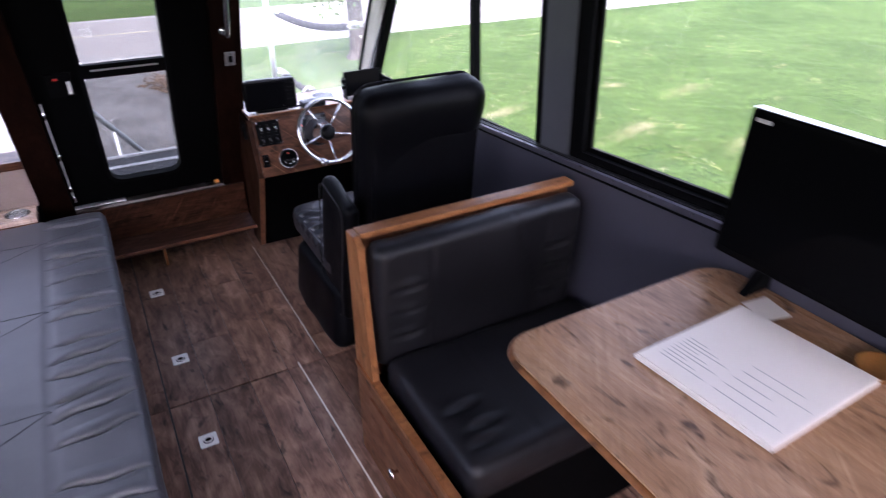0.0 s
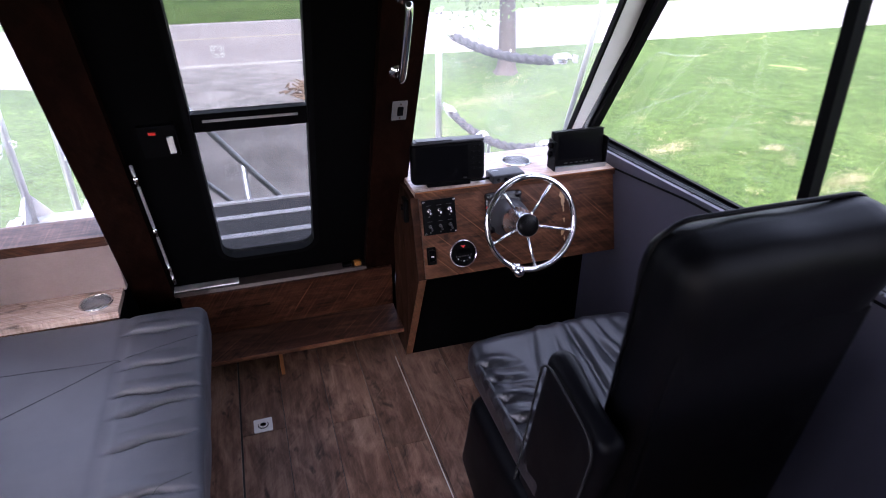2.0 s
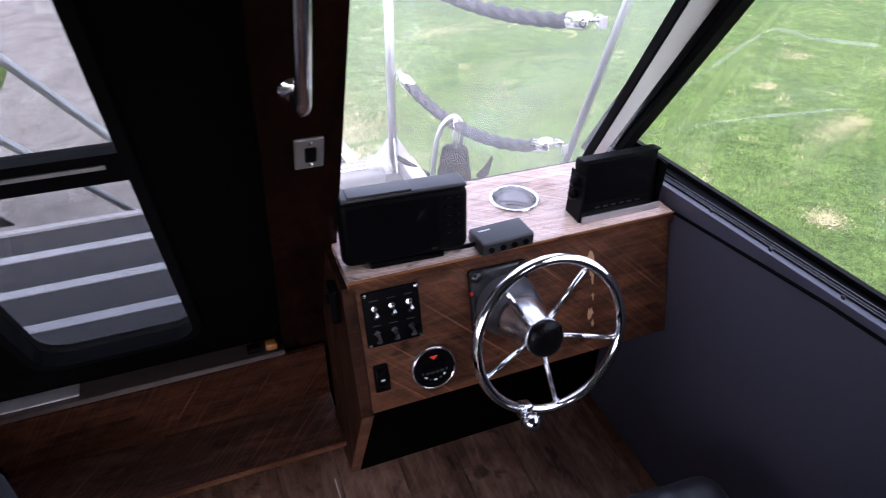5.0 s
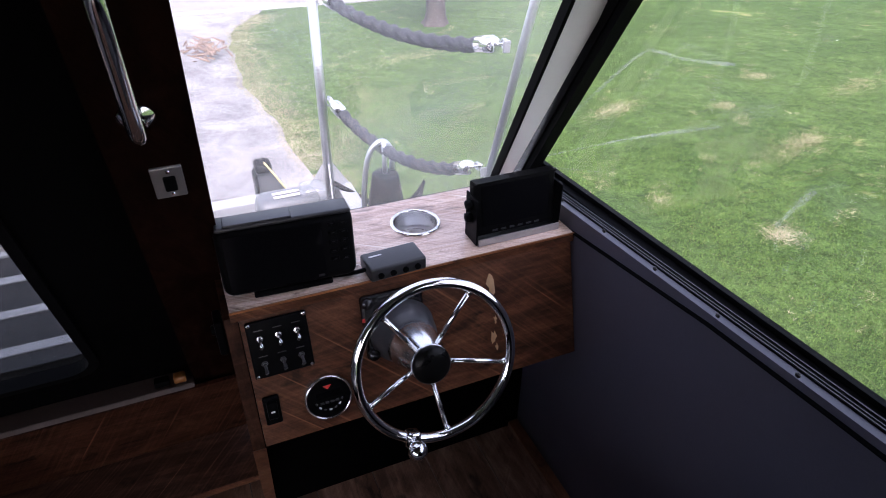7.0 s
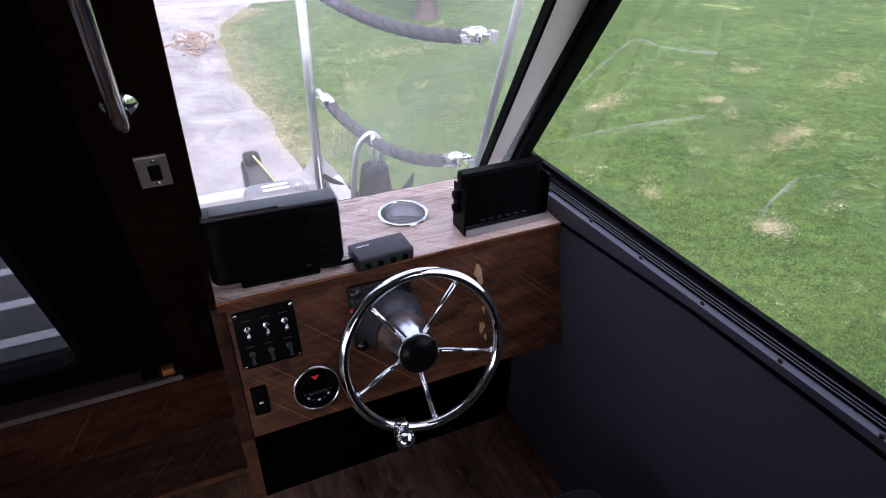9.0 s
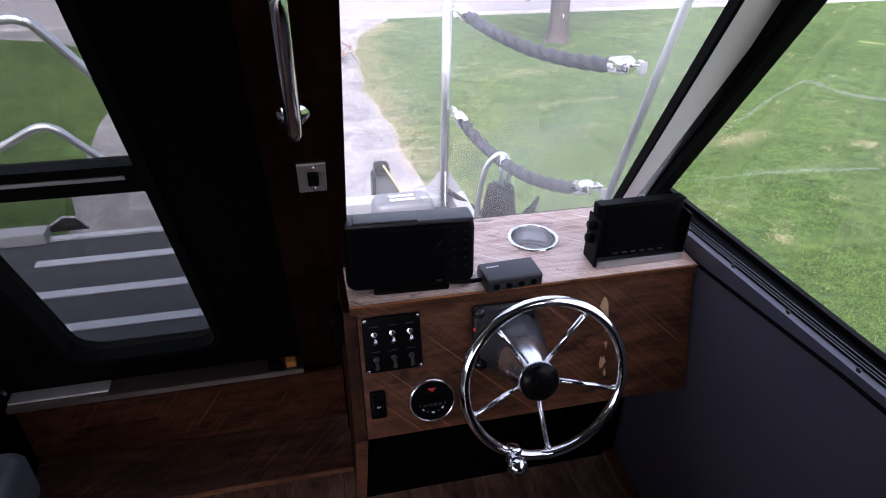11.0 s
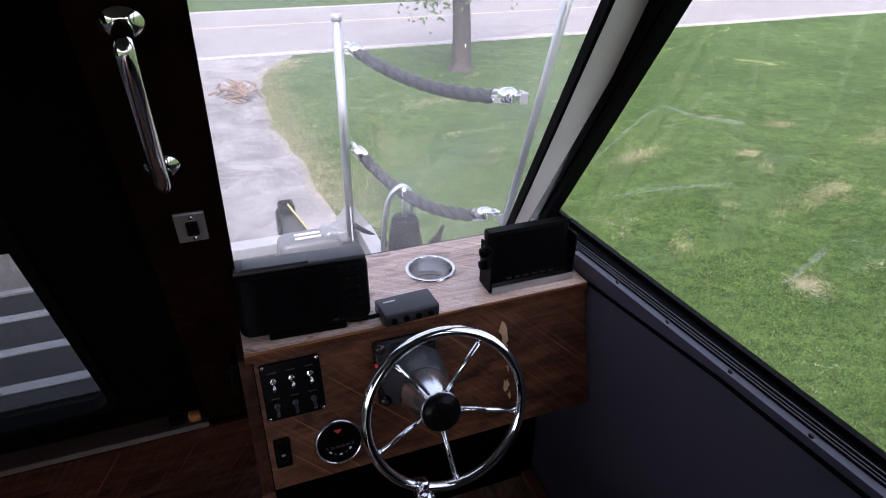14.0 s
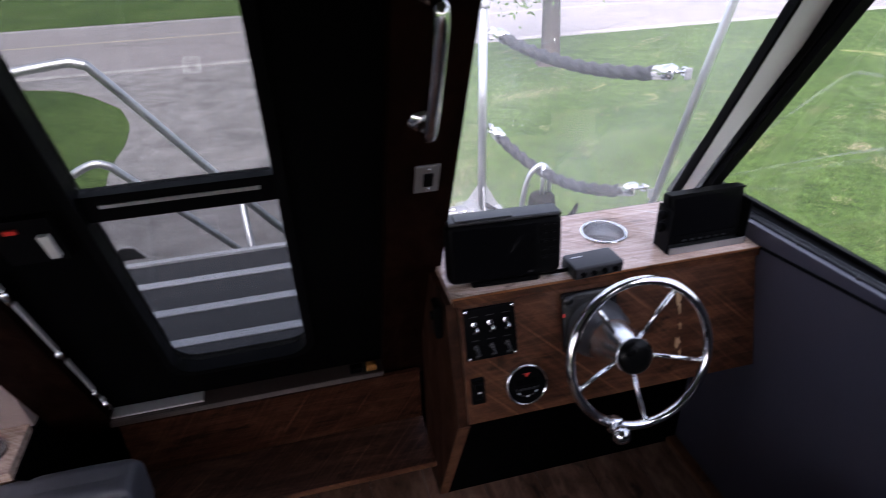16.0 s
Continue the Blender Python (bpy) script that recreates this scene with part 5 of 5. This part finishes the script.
def rope(a, b, sag, label):
    """A thick twisted rope with chrome end ferrules and hooks."""
    a, b = Vector(a), Vector(b)
    r = thing("barrier_rope", a, label, "rope", "barrier ropes")
    b = b - a
    path = []
    n = 90
    for i in range(n + 1):
        t = i / n
        path.append(b * t + Vector((0, 0, -sag * 4 * t * (1 - t))))
    lo, hi = int(n * 0.10), int(n * 0.90)

    def twist(i, ang):
        return 0.0205 + 0.0042 * math.cos(3 * (ang - i * 0.36))

    part("cord", tube(bmesh.new(), path[lo:hi], twist, 18), ROPE, r, smooth=True)
    for p, q in ((path[lo + 1], path[lo - 5]), (path[hi - 2], path[hi + 4])):
        fer = part("ferrule", tube(bmesh.new(), [p, p.lerp(q, 0.8), q], lambda i, ang: (0.026, 0.026, 0.02)[i], 18), CHROME, r, smooth=True)
    part("hook", tube(bmesh.new(), [path[0], path[lo - 4]], 0.006, 8), CHROME, r, smooth=True)
    part("hook", tube(bmesh.new(), [path[hi + 3], path[-1]], 0.006, 8), CHROME, r, smooth=True)
    part("snap", torus(bmesh.new(), path[2], b.cross(Vector((0, 0, 1))), 0.012, 0.004, 18, 8), CHROME, r, smooth=True)
    part("snap", torus(bmesh.new(), path[-3], b.cross(Vector((0, 0, 1))), 0.012, 0.004, 18, 8), CHROME, r, smooth=True)
    return r


ROPE_LABEL = "black twisted barrier rope sagging between chrome end fittings"
rope((0.552, 4.42, 1.105), (0.852, 3.47, 1.135), 0.062, ROPE_LABEL)
rope((0.552, 4.42, 0.700), (0.842, 3.58, 0.720), 0.115, ROPE_LABEL)
rope((-1.68, 4.44, 1.075), (-1.98, 3.47, 1.135), 0.05, ROPE_LABEL)
rope((-1.68, 4.44, 0.675), (-1.97, 3.58, 0.715), 0.11, ROPE_LABEL)
for s, x in ((1, 0.85), (-1, -1.99)):
    st = thing("rail_stay", (x, 3.66, 0.2), "raked aluminium stay tube beside the windscreen", "stay")
    part("tube", tube(bmesh.new(), [(-0.02 * s, 0.0, 0.075), (0.05 * s, -0.42, 1.65)], 0.0125, 14), ALU, st, smooth=True)
    for z in (0.515, 0.935):
        part("tab", soft_box((0.022, 0.008, 0.034), 0.0039, (2, 1, 2), m=Matrix.Translation((-0.022 * s, -0.228 * z, z))), ALU_WHITE, st, "pale welded tab")

# anchor and hoop by the starboard bow
anchor = thing("mushroom_anchor", (0.668, 4.06, DECK), "black mushroom anchor with a bent silver rod", "anchor")
part("weight", lathe(bmesh.new(), [(0.07, 0.10), (0.075, 0.14), (0.068, 0.19), (0.052, 0.295), (0.044, 0.302), (0.02, 0.304)], seg=24), PLASTIC, anchor, smooth=True)
part("shank", tube(bmesh.new(), [(0.0, 0.0, 0.25), (0.0, 0.0, 0.43)], 0.010, 10), ALU, anchor, smooth=True)
part("fluke", prism(bmesh.new(), [(0.10, 0.16), (0.135, 0.19), (0.165, 0.235), (0.15, 0.17), (0.12, 0.12)], -0.01, 0.01, "y"), PLASTIC, anchor)
part("stem", rod(bmesh.new(), (0, 0, 0), (0, 0, 0.11), 0.03, seg=12), PLASTIC, anchor)
hoop = thing("anchor_hoop", (0.625, 4.08, DECK), "bent pale tube hoop holding the anchor", "hoop")
part("tube", tube(bmesh.new(), smooth_path([(-0.045, 0, 0.0), (-0.04, 0, 0.22), (-0.015, 0, 0.37), (0.035, 0, 0.425), (0.075, 0, 0.39), (0.08, 0, 0.30)], 8), 0.011, 12), ALU, hoop, smooth=True)
# winch on the bow
winch = thing("deck_winch", (0.345, 4.36, DECK), "grey deck winch with a clear rounded cover", "winch")
part("housing", soft_box((0.27, 0.15, 0.13), 0.045, (4, 3, 3), m=Matrix.Translation((-0.02, 0, 0.065))), WINCH_GREY, winch, smooth=True)
part("cover", soft_box((0.12, 0.12, 0.08), 0.038, (4, 3, 3), m=Matrix.Translation((0.09, 0.0, 0.115))), CLEAR_COVER, winch, "clear plastic dome", True)
for k in (0.0, 0.035):
    part("lid_bar", box(bmesh.new(), -0.08, 0.03, -0.04 + k, -0.026 + k, 0.13, 0.136, 0.002), PALE_PANEL, winch, "pale raised bar")
part("strut", tube(bmesh.new(), [(0.20, 0.07, 0.1), (0.34, -0.06, 0.03)], 0.012, 10), PLASTIC, winch, smooth=True)
jack = thing("trailer_jack", (0.285, 4.72, GROUND), "grey trailer winch post with black head and yellow strap", "trailer jack")
part("post", prism(bmesh.new(), [(-0.035, 0.0), (0.10, 0.0), (0.095, 1.66), (0.03, 1.79), (-0.035, 1.79)], -0.02, 0.02, "y", 0.004), WINCH_GREY, jack)
part("side_plate", prism(bmesh.new(), [(-0.052, 0.0), (-0.037, 0.0), (-0.037, 1.78), (-0.052, 1.76)], -0.05, 0.05, "y", 0.003), PLASTIC, jack)
part("head", soft_box((0.075, 0.09, 0.05), 0.018, (1, 1, 1), m=Matrix.Translation((-0.002, 0.0, 1.80))), PLASTIC, jack, smooth=True)
part("strap", tube(bmesh.new(), [(0.002, -0.045, 1.835), (0.045, -0.05, 1.76), (0.10, -0.05, 1.655)], 0.0045, 8), YELLOW, jack, "pale yellow strap")
part("tongue", box(bmesh.new(), -0.06, 0.06, -1.2, 0.5, 0.35, 0.45, 0.006), PLASTIC, jack)

# boarding stairs railing beyond the bow
stairs = thing("boarding_rail", (-0.9, 5.0, GROUND), "bare aluminium stair handrail beyond the bow", "handrail")


def rel(*pts):
    return [(x + 0.9, y - 5.0, z - GROUND) for x, y, z in pts]


part("top_rail", tube(bmesh.new(), smooth_path(rel((-1.60, 5.0, -1.4), (-1.59, 5.0, 0.4), (-1.57, 5.0, 0.86), (-1.50, 4.99, 0.945), (-1.24, 4.96, 0.99), (-1.14, 4.95, 0.985), (-1.06, 4.96, 0.90), (-0.6, 5.05, 0.235), (-0.2, 5.1, -0.30), (0.1, 5.15, -0.75)), 8), 0.0215, 14), ALU, stairs, smooth=True)
part("mid_rail", tube(bmesh.new(), smooth_path(rel((-1.58, 5.0, 0.38), (-1.40, 4.98, 0.44), (-1.24, 4.95, 0.522), (-1.16, 4.95, 0.515), (-1.08, 4.96, 0.43), (-0.7, 5.02, -0.02), (-0.2, 5.1, -0.65)), 8), 0.0195, 14), ALU, stairs, smooth=True)
part("rail_post", tube(bmesh.new(), rel((-0.60, 5.05, 0.225), (-0.585, 5.05, -1.4)), 0.019, 12), ALU, stairs, smooth=True)
cleat = thing("bow_bracket", (-1.08, 4.56, DECK), "small angled bracket with a pale rim at the bow edge", "bracket")
part("plate", prism(bmesh.new(), [(-0.11, 0.005), (0.07, 0.005), (0.03, 0.06), (-0.02, 0.065)], 0.0, 0.02, "y"), PLASTIC_GREY, cleat)
part("rim", tube(bmesh.new(), [(-0.11, 0.01, 0.006), (-0.02, 0.01, 0.066), (0.03, 0.01, 0.061), (0.07, 0.01, 0.006)], 0.007, 8), ALU_WHITE, cleat)

# ---- outside: lawn, drive, road, tree ----
ground = setting("ground", box(bmesh.new(), -900, 900, -900, 900, GROUND - 0.3, GROUND - 0.012), LAWN, "green mown lawn with dry patches", "lawn")


def drape(name, left, right, top, mat, label, category):
    bm = bmesh.new()
    rows = [(bm.verts.new((*a, top)), bm.verts.new((*b, top))) for a, b in zip(left, right)]
    for (a, b), (c, d) in zip(rows, rows[1:]):
        bm.faces.new((a, b, d, c))
    f = list(bm.faces)
    ex = bmesh.ops.extrude_face_region(bm, geom=f)
    bmesh.ops.translate(bm, vec=(0, 0, -0.1), verts=[g for g in ex["geom"] if isinstance(g, bmesh.types.BMVert)])
    return setting(name, bm, mat, label, category)


def wavy(points, amount, seed, step=0.35):
    out = []
    for (x0, y0), (x1, y1) in zip(points, points[1:]):
        n = max(1, int(math.hypot(x1 - x0, y1 - y0) / step))
        for i in range(n):
            t = i / n
            x, y = x0 + (x1 - x0) * t, y0 + (y1 - y0) * t
            out.append((x + amount * noise.noise(Vector((y * 1.3, x, seed))), y))
    return out + [points[-1]]


right = wavy([(1.5, -12), (1.3, 3), (1.135, 7.9), (1.1, 8.4), (1.02, 9.8), (0.925, 11.6), (0.94, 13.2), (1.2, 14.5), (1.95, 15.8), (2.5, 16.15)], 0.16, 2.0)
edge_l = [(-12, -3.2), (3, -2.6), (8.0, -2.35), (8.6, -2.5), (9.5, -2.6), (12.27, -2.63), (13.16, -3.0), (14.25, -3.6), (14.8, -4.3), (15.6, -6.5), (16.15, -8.5)]
left = [(float(np.interp(y, [e[0] for e in edge_l], [e[1] for e in edge_l])) + 0.12 * noise.noise(Vector((y * 1.1, 7, 3))), y) for _, y in right]
drive = drape("driveway", left, right, GROUND, DRIVE, "cracked grey gravel driveway running to the road", "driveway")
road = setting("road", box(bmesh.new(), -300, 300, 15.95, 21.5, GROUND - 0.2, GROUND + 0.004), ROAD, "pale worn country road", "road")
part("edge_strip", box(bmesh.new(), -300, 300, 15.72, 15.948, GROUND - 0.2, GROUND + 0.012), KERB, road, "pale worn concrete road edge")
part("centre_line", box(bmesh.new(), -300, 300, 18.98, 19.08, GROUND + 0.004, GROUND + 0.006), FADED_YELLOW, road, "faded yellow centre line")
part("far_line", box(bmesh.new(), -300, 300, 21.25, 21.42, GROUND + 0.004, GROUND + 0.006), KERB, road, "pale road edge line")
setting("far_bank", prism(bmesh.new(), [(23.0, GROUND - 0.3), (300, GROUND - 0.3), (300, 2.5), (60, 0.2), (34, -0.9)], -300, 300), LAWN, "grassy bank beyond the road", "bank")

# tree by the road
tree = thing("tree", (4.83, 13.5, GROUND), "broad street tree with grey-brown trunk and young green leaves", "tree")
bm = bmesh.new()
random.seed(21)
trunk_path = smooth_path([(0, 0, -0.05), (0.01, 0, 0.25), (0.0, 0.02, 0.9), (-0.02, 0.05, 1.6), (0.05, 0.05, 2.4), (0.0, 0.1, 3.4)], 6)


def trunk_r(i, a):
    t = i / (len(trunk_path) - 1)
    return (0.19 - 0.065 * t + 0.12 * math.exp(-t * 14) * (1 + 0.35 * math.sin(5 * a))) * (1 + 0.07 * math.sin(7 * a + 3 * t) + 0.04 * math.sin(13 * a))


part("trunk", tube(bm, trunk_path, trunk_r, 20), BARK, tree, smooth=True)
limbs = []
for ang, z0, reach, up in ((200, 1.35, 1.2, 0.9), (160, 1.8, 1.8, 1.5), (20, 1.7, 1.6, 1.4), (330, 2.1, 1.6, 1.9), (90, 2.0, 1.4, 1.7), (260, 2.3, 1.5, 1.6), (230, 1.9, 1.4, 0.6)):
    c, s = math.cos(radians(ang)), math.sin(radians(ang))
    pth = smooth_path([(0, 0, z0), (0.3 * reach * c, 0.3 * reach * s, z0 + 0.45 * up), (0.65 * reach * c, 0.65 * reach * s, z0 + 0.75 * up), (reach * c, reach * s, z0 + up)], 5)
    n = len(pth)
    part("limb", tube(bmesh.new(), pth, lambda i, a, n=n: 0.062 - 0.05 * i / n, 10), BARK, tree, smooth=True)
    limbs.append(pth)
rng = np.random.default_rng(4)
centres = np.array([list(p) for pth in limbs for p in pth[6:]] + [[-0.75, -0.2, 1.35], [-0.55, -0.3, 1.45], [-0.9, 0.1, 1.6], [0.5, -0.3, 1.75], [0.8, 0.0, 1.9]])


def leaf_mesh(name, centres, per, spread, size, mat, parent):
    n = len(centres) * per
    c = np.repeat(centres, per, 0) + rng.normal(0, spread, (n, 3))
    u = rng.normal(0, 1, (n, 3))
    u /= np.linalg.norm(u, axis=1)[:, None]
    w = np.cross(u, rng.normal(0, 1, (n, 3)))
    w /= np.linalg.norm(w, axis=1)[:, None]
    k = size * rng.uniform(0.6, 1.3, (n, 1))
    v = np.stack([c - u * k, c + w * k * 0.45, c + u * k, c - w * k * 0.45], 1).reshape(-1, 3)
    me = bpy.data.meshes.new(name)
    me.from_pydata(v.tolist(), [], np.arange(4 * n).reshape(-1, 4).tolist())
    me.materials.append(mat)
    ob = new(name, me)
    ob.parent = parent
    return ob


leaf_mesh("crown", centres, 70, 0.24, 0.055, LEAF, tree)
part("tag", box(bmesh.new(), -0.025, 0.025, -0.165, -0.145, 0.42, 0.50, 0.004), LABEL_WHITE, tree, "small white tag on the trunk")
# hedge clumps past the road
for i, (x, y, w) in enumerate(((-14, 30, 3.0), (7, 31, 2.5), (13, 33, 3.5), (22, 30, 3.0))):
    bush = thing("bush", (x, y, GROUND + 0.3), "dense green bush beyond the road", "bush", "bushes")
    cc = rng.normal(0, 1, (90, 3)) * np.array([w * 0.4, 0.7, 0.45]) + np.array([0, 0, 0.9])
    leaf_mesh("foliage", cc, 40, 0.22, 0.09, LEAF, bush)

# debris at the drive's edge
debris = thing("branch_heap", (0.55, 12.85, GROUND), "small heap of broken branches at the driveway's edge", "branches")
random.seed(8)
for i in range(46):
    a, l = random.uniform(0, math.pi), random.uniform(0.10, 0.34)
    x, y, z = random.gauss(0, 0.15), random.gauss(0, 0.20), random.uniform(0.02, 0.20)
    part("stick", rod(bmesh.new(), (x - l / 2 * math.cos(a), y - l / 2 * math.sin(a), max(0.015, z + random.uniform(-0.08, 0.08))), (x + l / 2 * math.cos(a), y + l / 2 * math.sin(a), max(0.015, z + random.uniform(-0.05, 0.1))), random.uniform(0.012, 0.026), 0.008, 6), DRY_WOOD, debris)


def blades(name, n, region, height, mat, label, clump):
    """Short grass blades, each one triangle, scattered over the lawn in uneven clumps."""
    x0, x1, y0, y1 = region
    p = np.stack([rng.uniform(x0, x1, n), rng.uniform(y0, y1, n)], 1)
    if clump < 5:
        keep = np.array([noise.noise(Vector((a * 0.9, b * 0.9, clump))) + 0.5 * noise.noise(Vector((a * 4, b * 4, clump))) for a, b in p]) > -0.45
    else:
        keep = np.array([noise.noise(Vector(((0.8 * a + 0.6 * b) * 0.9, (0.8 * b - 0.6 * a) * 3.2, clump))) + 0.6 * noise.noise(Vector((a * 5, b * 5, clump))) + 0.3 * noise.noise(Vector((a * 17, b * 17, clump))) for a, b in p]) > 0.54
    p = p[keep]
    far = np.hypot(p[:, 0] - 2.0, p[:, 1] - 4.0)
    p = p[rng.uniform(0, 1, len(p)) < np.exp(-np.maximum(far - 3.0, 0) / (2.6 if clump < 5 else 11.0))]
    edge = np.interp(p[:, 1], [y for _, y in right], [x for x, _ in right])
    p = p[p[:, 0] > edge + 0.04]
    n = len(p)
    a, h = rng.uniform(0, 2 * np.pi, n), height * rng.uniform(0.5, 1.3, n)
    d = np.stack([np.cos(a), np.sin(a)], 1) * (0.0019 if clump < 5 else 0.0023) * rng.uniform(0.7, 1.5, (n, 1))
    tip = p + rng.normal(0, 0.5 if clump < 5 else 1.4, (n, 2)) * h[:, None]
    z = np.full(n, GROUND - 0.012)
    v = np.stack([np.c_[p - d, z], np.c_[p + d, z], np.c_[tip, z + h]], 1).reshape(-1, 3)
    me = bpy.data.meshes.new(name)
    me.from_pydata(v.tolist(), [], np.arange(3 * n).reshape(-1, 3).tolist())
    me.materials.append(mat)
    return tagged(new(name, me), label, "grass", kind="stuff")


blades("grass", 1500000, (0.6, 15.0, -4.0, 15.4), 0.024, BLADE, "short green lawn grass", 1.0)
edge_pts = [(x, y) for x, y in right if 2 < y < 15.3]


def verge_straw(n):
    """Dry trampled grass along the driveway's edge."""
    k = rng.integers(0, len(edge_pts), n)
    p = np.array(edge_pts)[k] + np.stack([np.abs(rng.normal(0, 0.30, n)) - 0.08, rng.uniform(-0.2, 0.2, n)], 1)
    a, h = rng.uniform(0, 2 * np.pi, n), 0.02 * rng.uniform(0.5, 1.3, n)
    s = np.stack([np.cos(a), np.sin(a)], 1) * 0.0022
    tip = p + rng.normal(0, 1.1, (n, 2)) * h[:, None]
    z = np.full(n, GROUND - 0.004)
    v = np.stack([np.c_[p - s, z], np.c_[p + s, z], np.c_[tip, z + h]], 1).reshape(-1, 3)
    me = bpy.data.meshes.new("verge_straw")
    me.from_pydata(v.tolist(), [], np.arange(3 * n).reshape(-1, 3).tolist())
    me.materials.append(STRAW)
    return tagged(new("verge_straw", me), "dry straw-coloured grass along the driveway", "grass", kind="stuff")


verge_straw(45000)


def straw_clumps(spots):
    """Raked-out dry grass lying in uneven drifts on the lawn."""
    pts = []
    for x, y, long, wide, turn, n in spots:
        n *= 2
        q = np.stack([rng.normal(0, long, n), rng.normal(0, wide, n)], 1) + 0.25 * long * np.sin(rng.uniform(0, 9, (n, 1)) * np.array([[1.0, 2.3]]))
        c, sn = math.cos(radians(turn)), math.sin(radians(turn))
        pts.append(q @ np.array([[c, sn], [-sn, c]]) + (x, y))
    p = np.concatenate(pts)
    n = len(p)
    a, h = rng.uniform(0, 2 * np.pi, n), 0.017 * rng.uniform(0.5, 1.3, n)
    w = np.stack([np.cos(a), np.sin(a)], 1) * 0.0022 * rng.uniform(0.6, 1.4, (n, 1))
    tip = p + rng.normal(0, 1.3, (n, 2)) * h[:, None]
    z = np.full(n, GROUND - 0.006)
    v = np.stack([np.c_[p - w, z], np.c_[p + w, z], np.c_[tip, z + h]], 1).reshape(-1, 3)
    me = bpy.data.meshes.new("straw_drift")
    me.from_pydata(v.tolist(), [], np.arange(3 * n).reshape(-1, 3).tolist())
    me.materials.append(STRAW)
    return tagged(new("straw_drift", me), "pale dry grass lying in drifts on the lawn", "grass", kind="stuff")


straw_clumps(((5.38, 8.48, 0.30, 0.07, 15, 900), (6.85, 8.03, 0.10, 0.07, 0, 350), (6.64, 6.69, 0.32, 0.08, 20, 900), (4.91, 5.26, 0.10, 0.09, 0, 700),
              (4.30, 6.24, 0.09, 0.06, 30, 160), (3.63, 11.67, 0.55, 0.10, 12, 800), (7.04, 6.75, 0.12, 0.06, 10, 350), (8.24, 8.84, 0.14, 0.08, 0, 350),
              (2.3, 10.2, 0.45, 0.12, 70, 500), (1.75, 8.8, 0.4, 0.12, 80, 400), (9.2, 7.9, 0.35, 0.08, 15, 500), (7.6, 5.4, 0.3, 0.08, 25, 500)))
blades("dry_grass", 900000, (0.6, 15.0, -3.0, 15.4), 0.017, STRAW, "dry straw-coloured grass patches", 9.0)

# dried smears on the side window, inside face
def smear(points, width):
    b = bmesh.new()
    pts = smooth_path([(0.0, y, z) for y, z in points], 6)
    rows = []
    for i, p in enumerate(pts):
        t = (pts[min(i + 1, len(pts) - 1)] - pts[max(i - 1, 0)]).normalized()
        s = Vector((0, -t.z, t.y)) * width * (0.4 + 0.5 * noise.noise(Vector((i * 0.7, width * 90, 0))) + 0.25)
        rows.append((b.verts.new(p - s), b.verts.new(p + s)))
    for (a, c_), (e, f_) in zip(rows, rows[1:]):
        b.faces.new((a, c_, f_, e))
    return b


smears = thing("glass_smear", (0.858, 0, 0), "faint dried smears on the side window glass", "smear", kind="stuff")
SMEARS = (([(3.265, 0.93), (3.09, 1.113), (2.953, 1.247), (2.90, 1.268), (2.836, 1.273), (2.714, 1.297)], 0.0045),
          ([(3.265, 0.886), (2.934, 1.074), (2.708, 1.189)], 0.0032),
          ([(2.545, 1.075), (2.521, 1.128), (2.500, 1.165)], 0.006),
          ([(3.22, 0.875), (3.02, 0.955)], 0.0025))
for pts, w in SMEARS:
    part("smear", smear(pts, w), GLASS_STREAK, smears).visible_shadow = False

# ---- floor planks, hatch joints ----
random.seed(17)
meshes = {}


def plank(x0, x1, y0, y1):
    if abs(x0 + 0.722) < 1e-6:
        x0 += 0.005
    if -0.722 < x1 < -0.2 and -0.8 < x0 and abs(y0 - 1.962) < 1e-6:
        y0 += 0.006
    key = (round(x1 - x0, 3), round(y1 - y0, 3))
    if key not in meshes:
        b = bmesh.new()
        w, l = x1 - x0 - 0.002, y1 - y0 - 0.002
        box(b, -w / 2, w / 2, -l / 2, l / 2, -0.006, 0.0)
        top = [e for e in b.edges if all(v.co.z > -0.001 for v in e.verts)]
        bmesh.ops.bevel(b, geom=top, offset=0.0012, segments=1, affect="EDGES")
        me = bpy.data.meshes.new("plank")
        b.to_mesh(me)
        b.free()
        me.materials.append(PLANK)
        meshes[key] = me
    ob = new("plank", meshes[key])
    ob.parent = floor
    ob.location = ((x0 + x1) / 2, (y0 + y1) / 2, 0.0)
    return ob


xs = [-1.40, -1.22, -1.04, -0.86, -0.722, -0.56, -0.39, -0.225, -0.056, 0.12, 0.29, 0.46, 0.63, 0.79]
for i, (x0, x1) in enumerate(zip(xs, xs[1:])):
    cuts = [AFT, 1.962, 3.40]
    extra = [0.45 + 0.9 * ((i * 0.37) % 1.0), 2.05 + 1.25 * ((i * 0.61 + 0.2) % 1.0), -0.75 + 0.6 * ((i * 0.53) % 1.0)]
    if i == 6:
        extra[1] = 2.82
    cuts = sorted(cuts + extra)
    for y0, y1 in zip(cuts, cuts[1:]):
        plank(x0, x1, y0, y1)
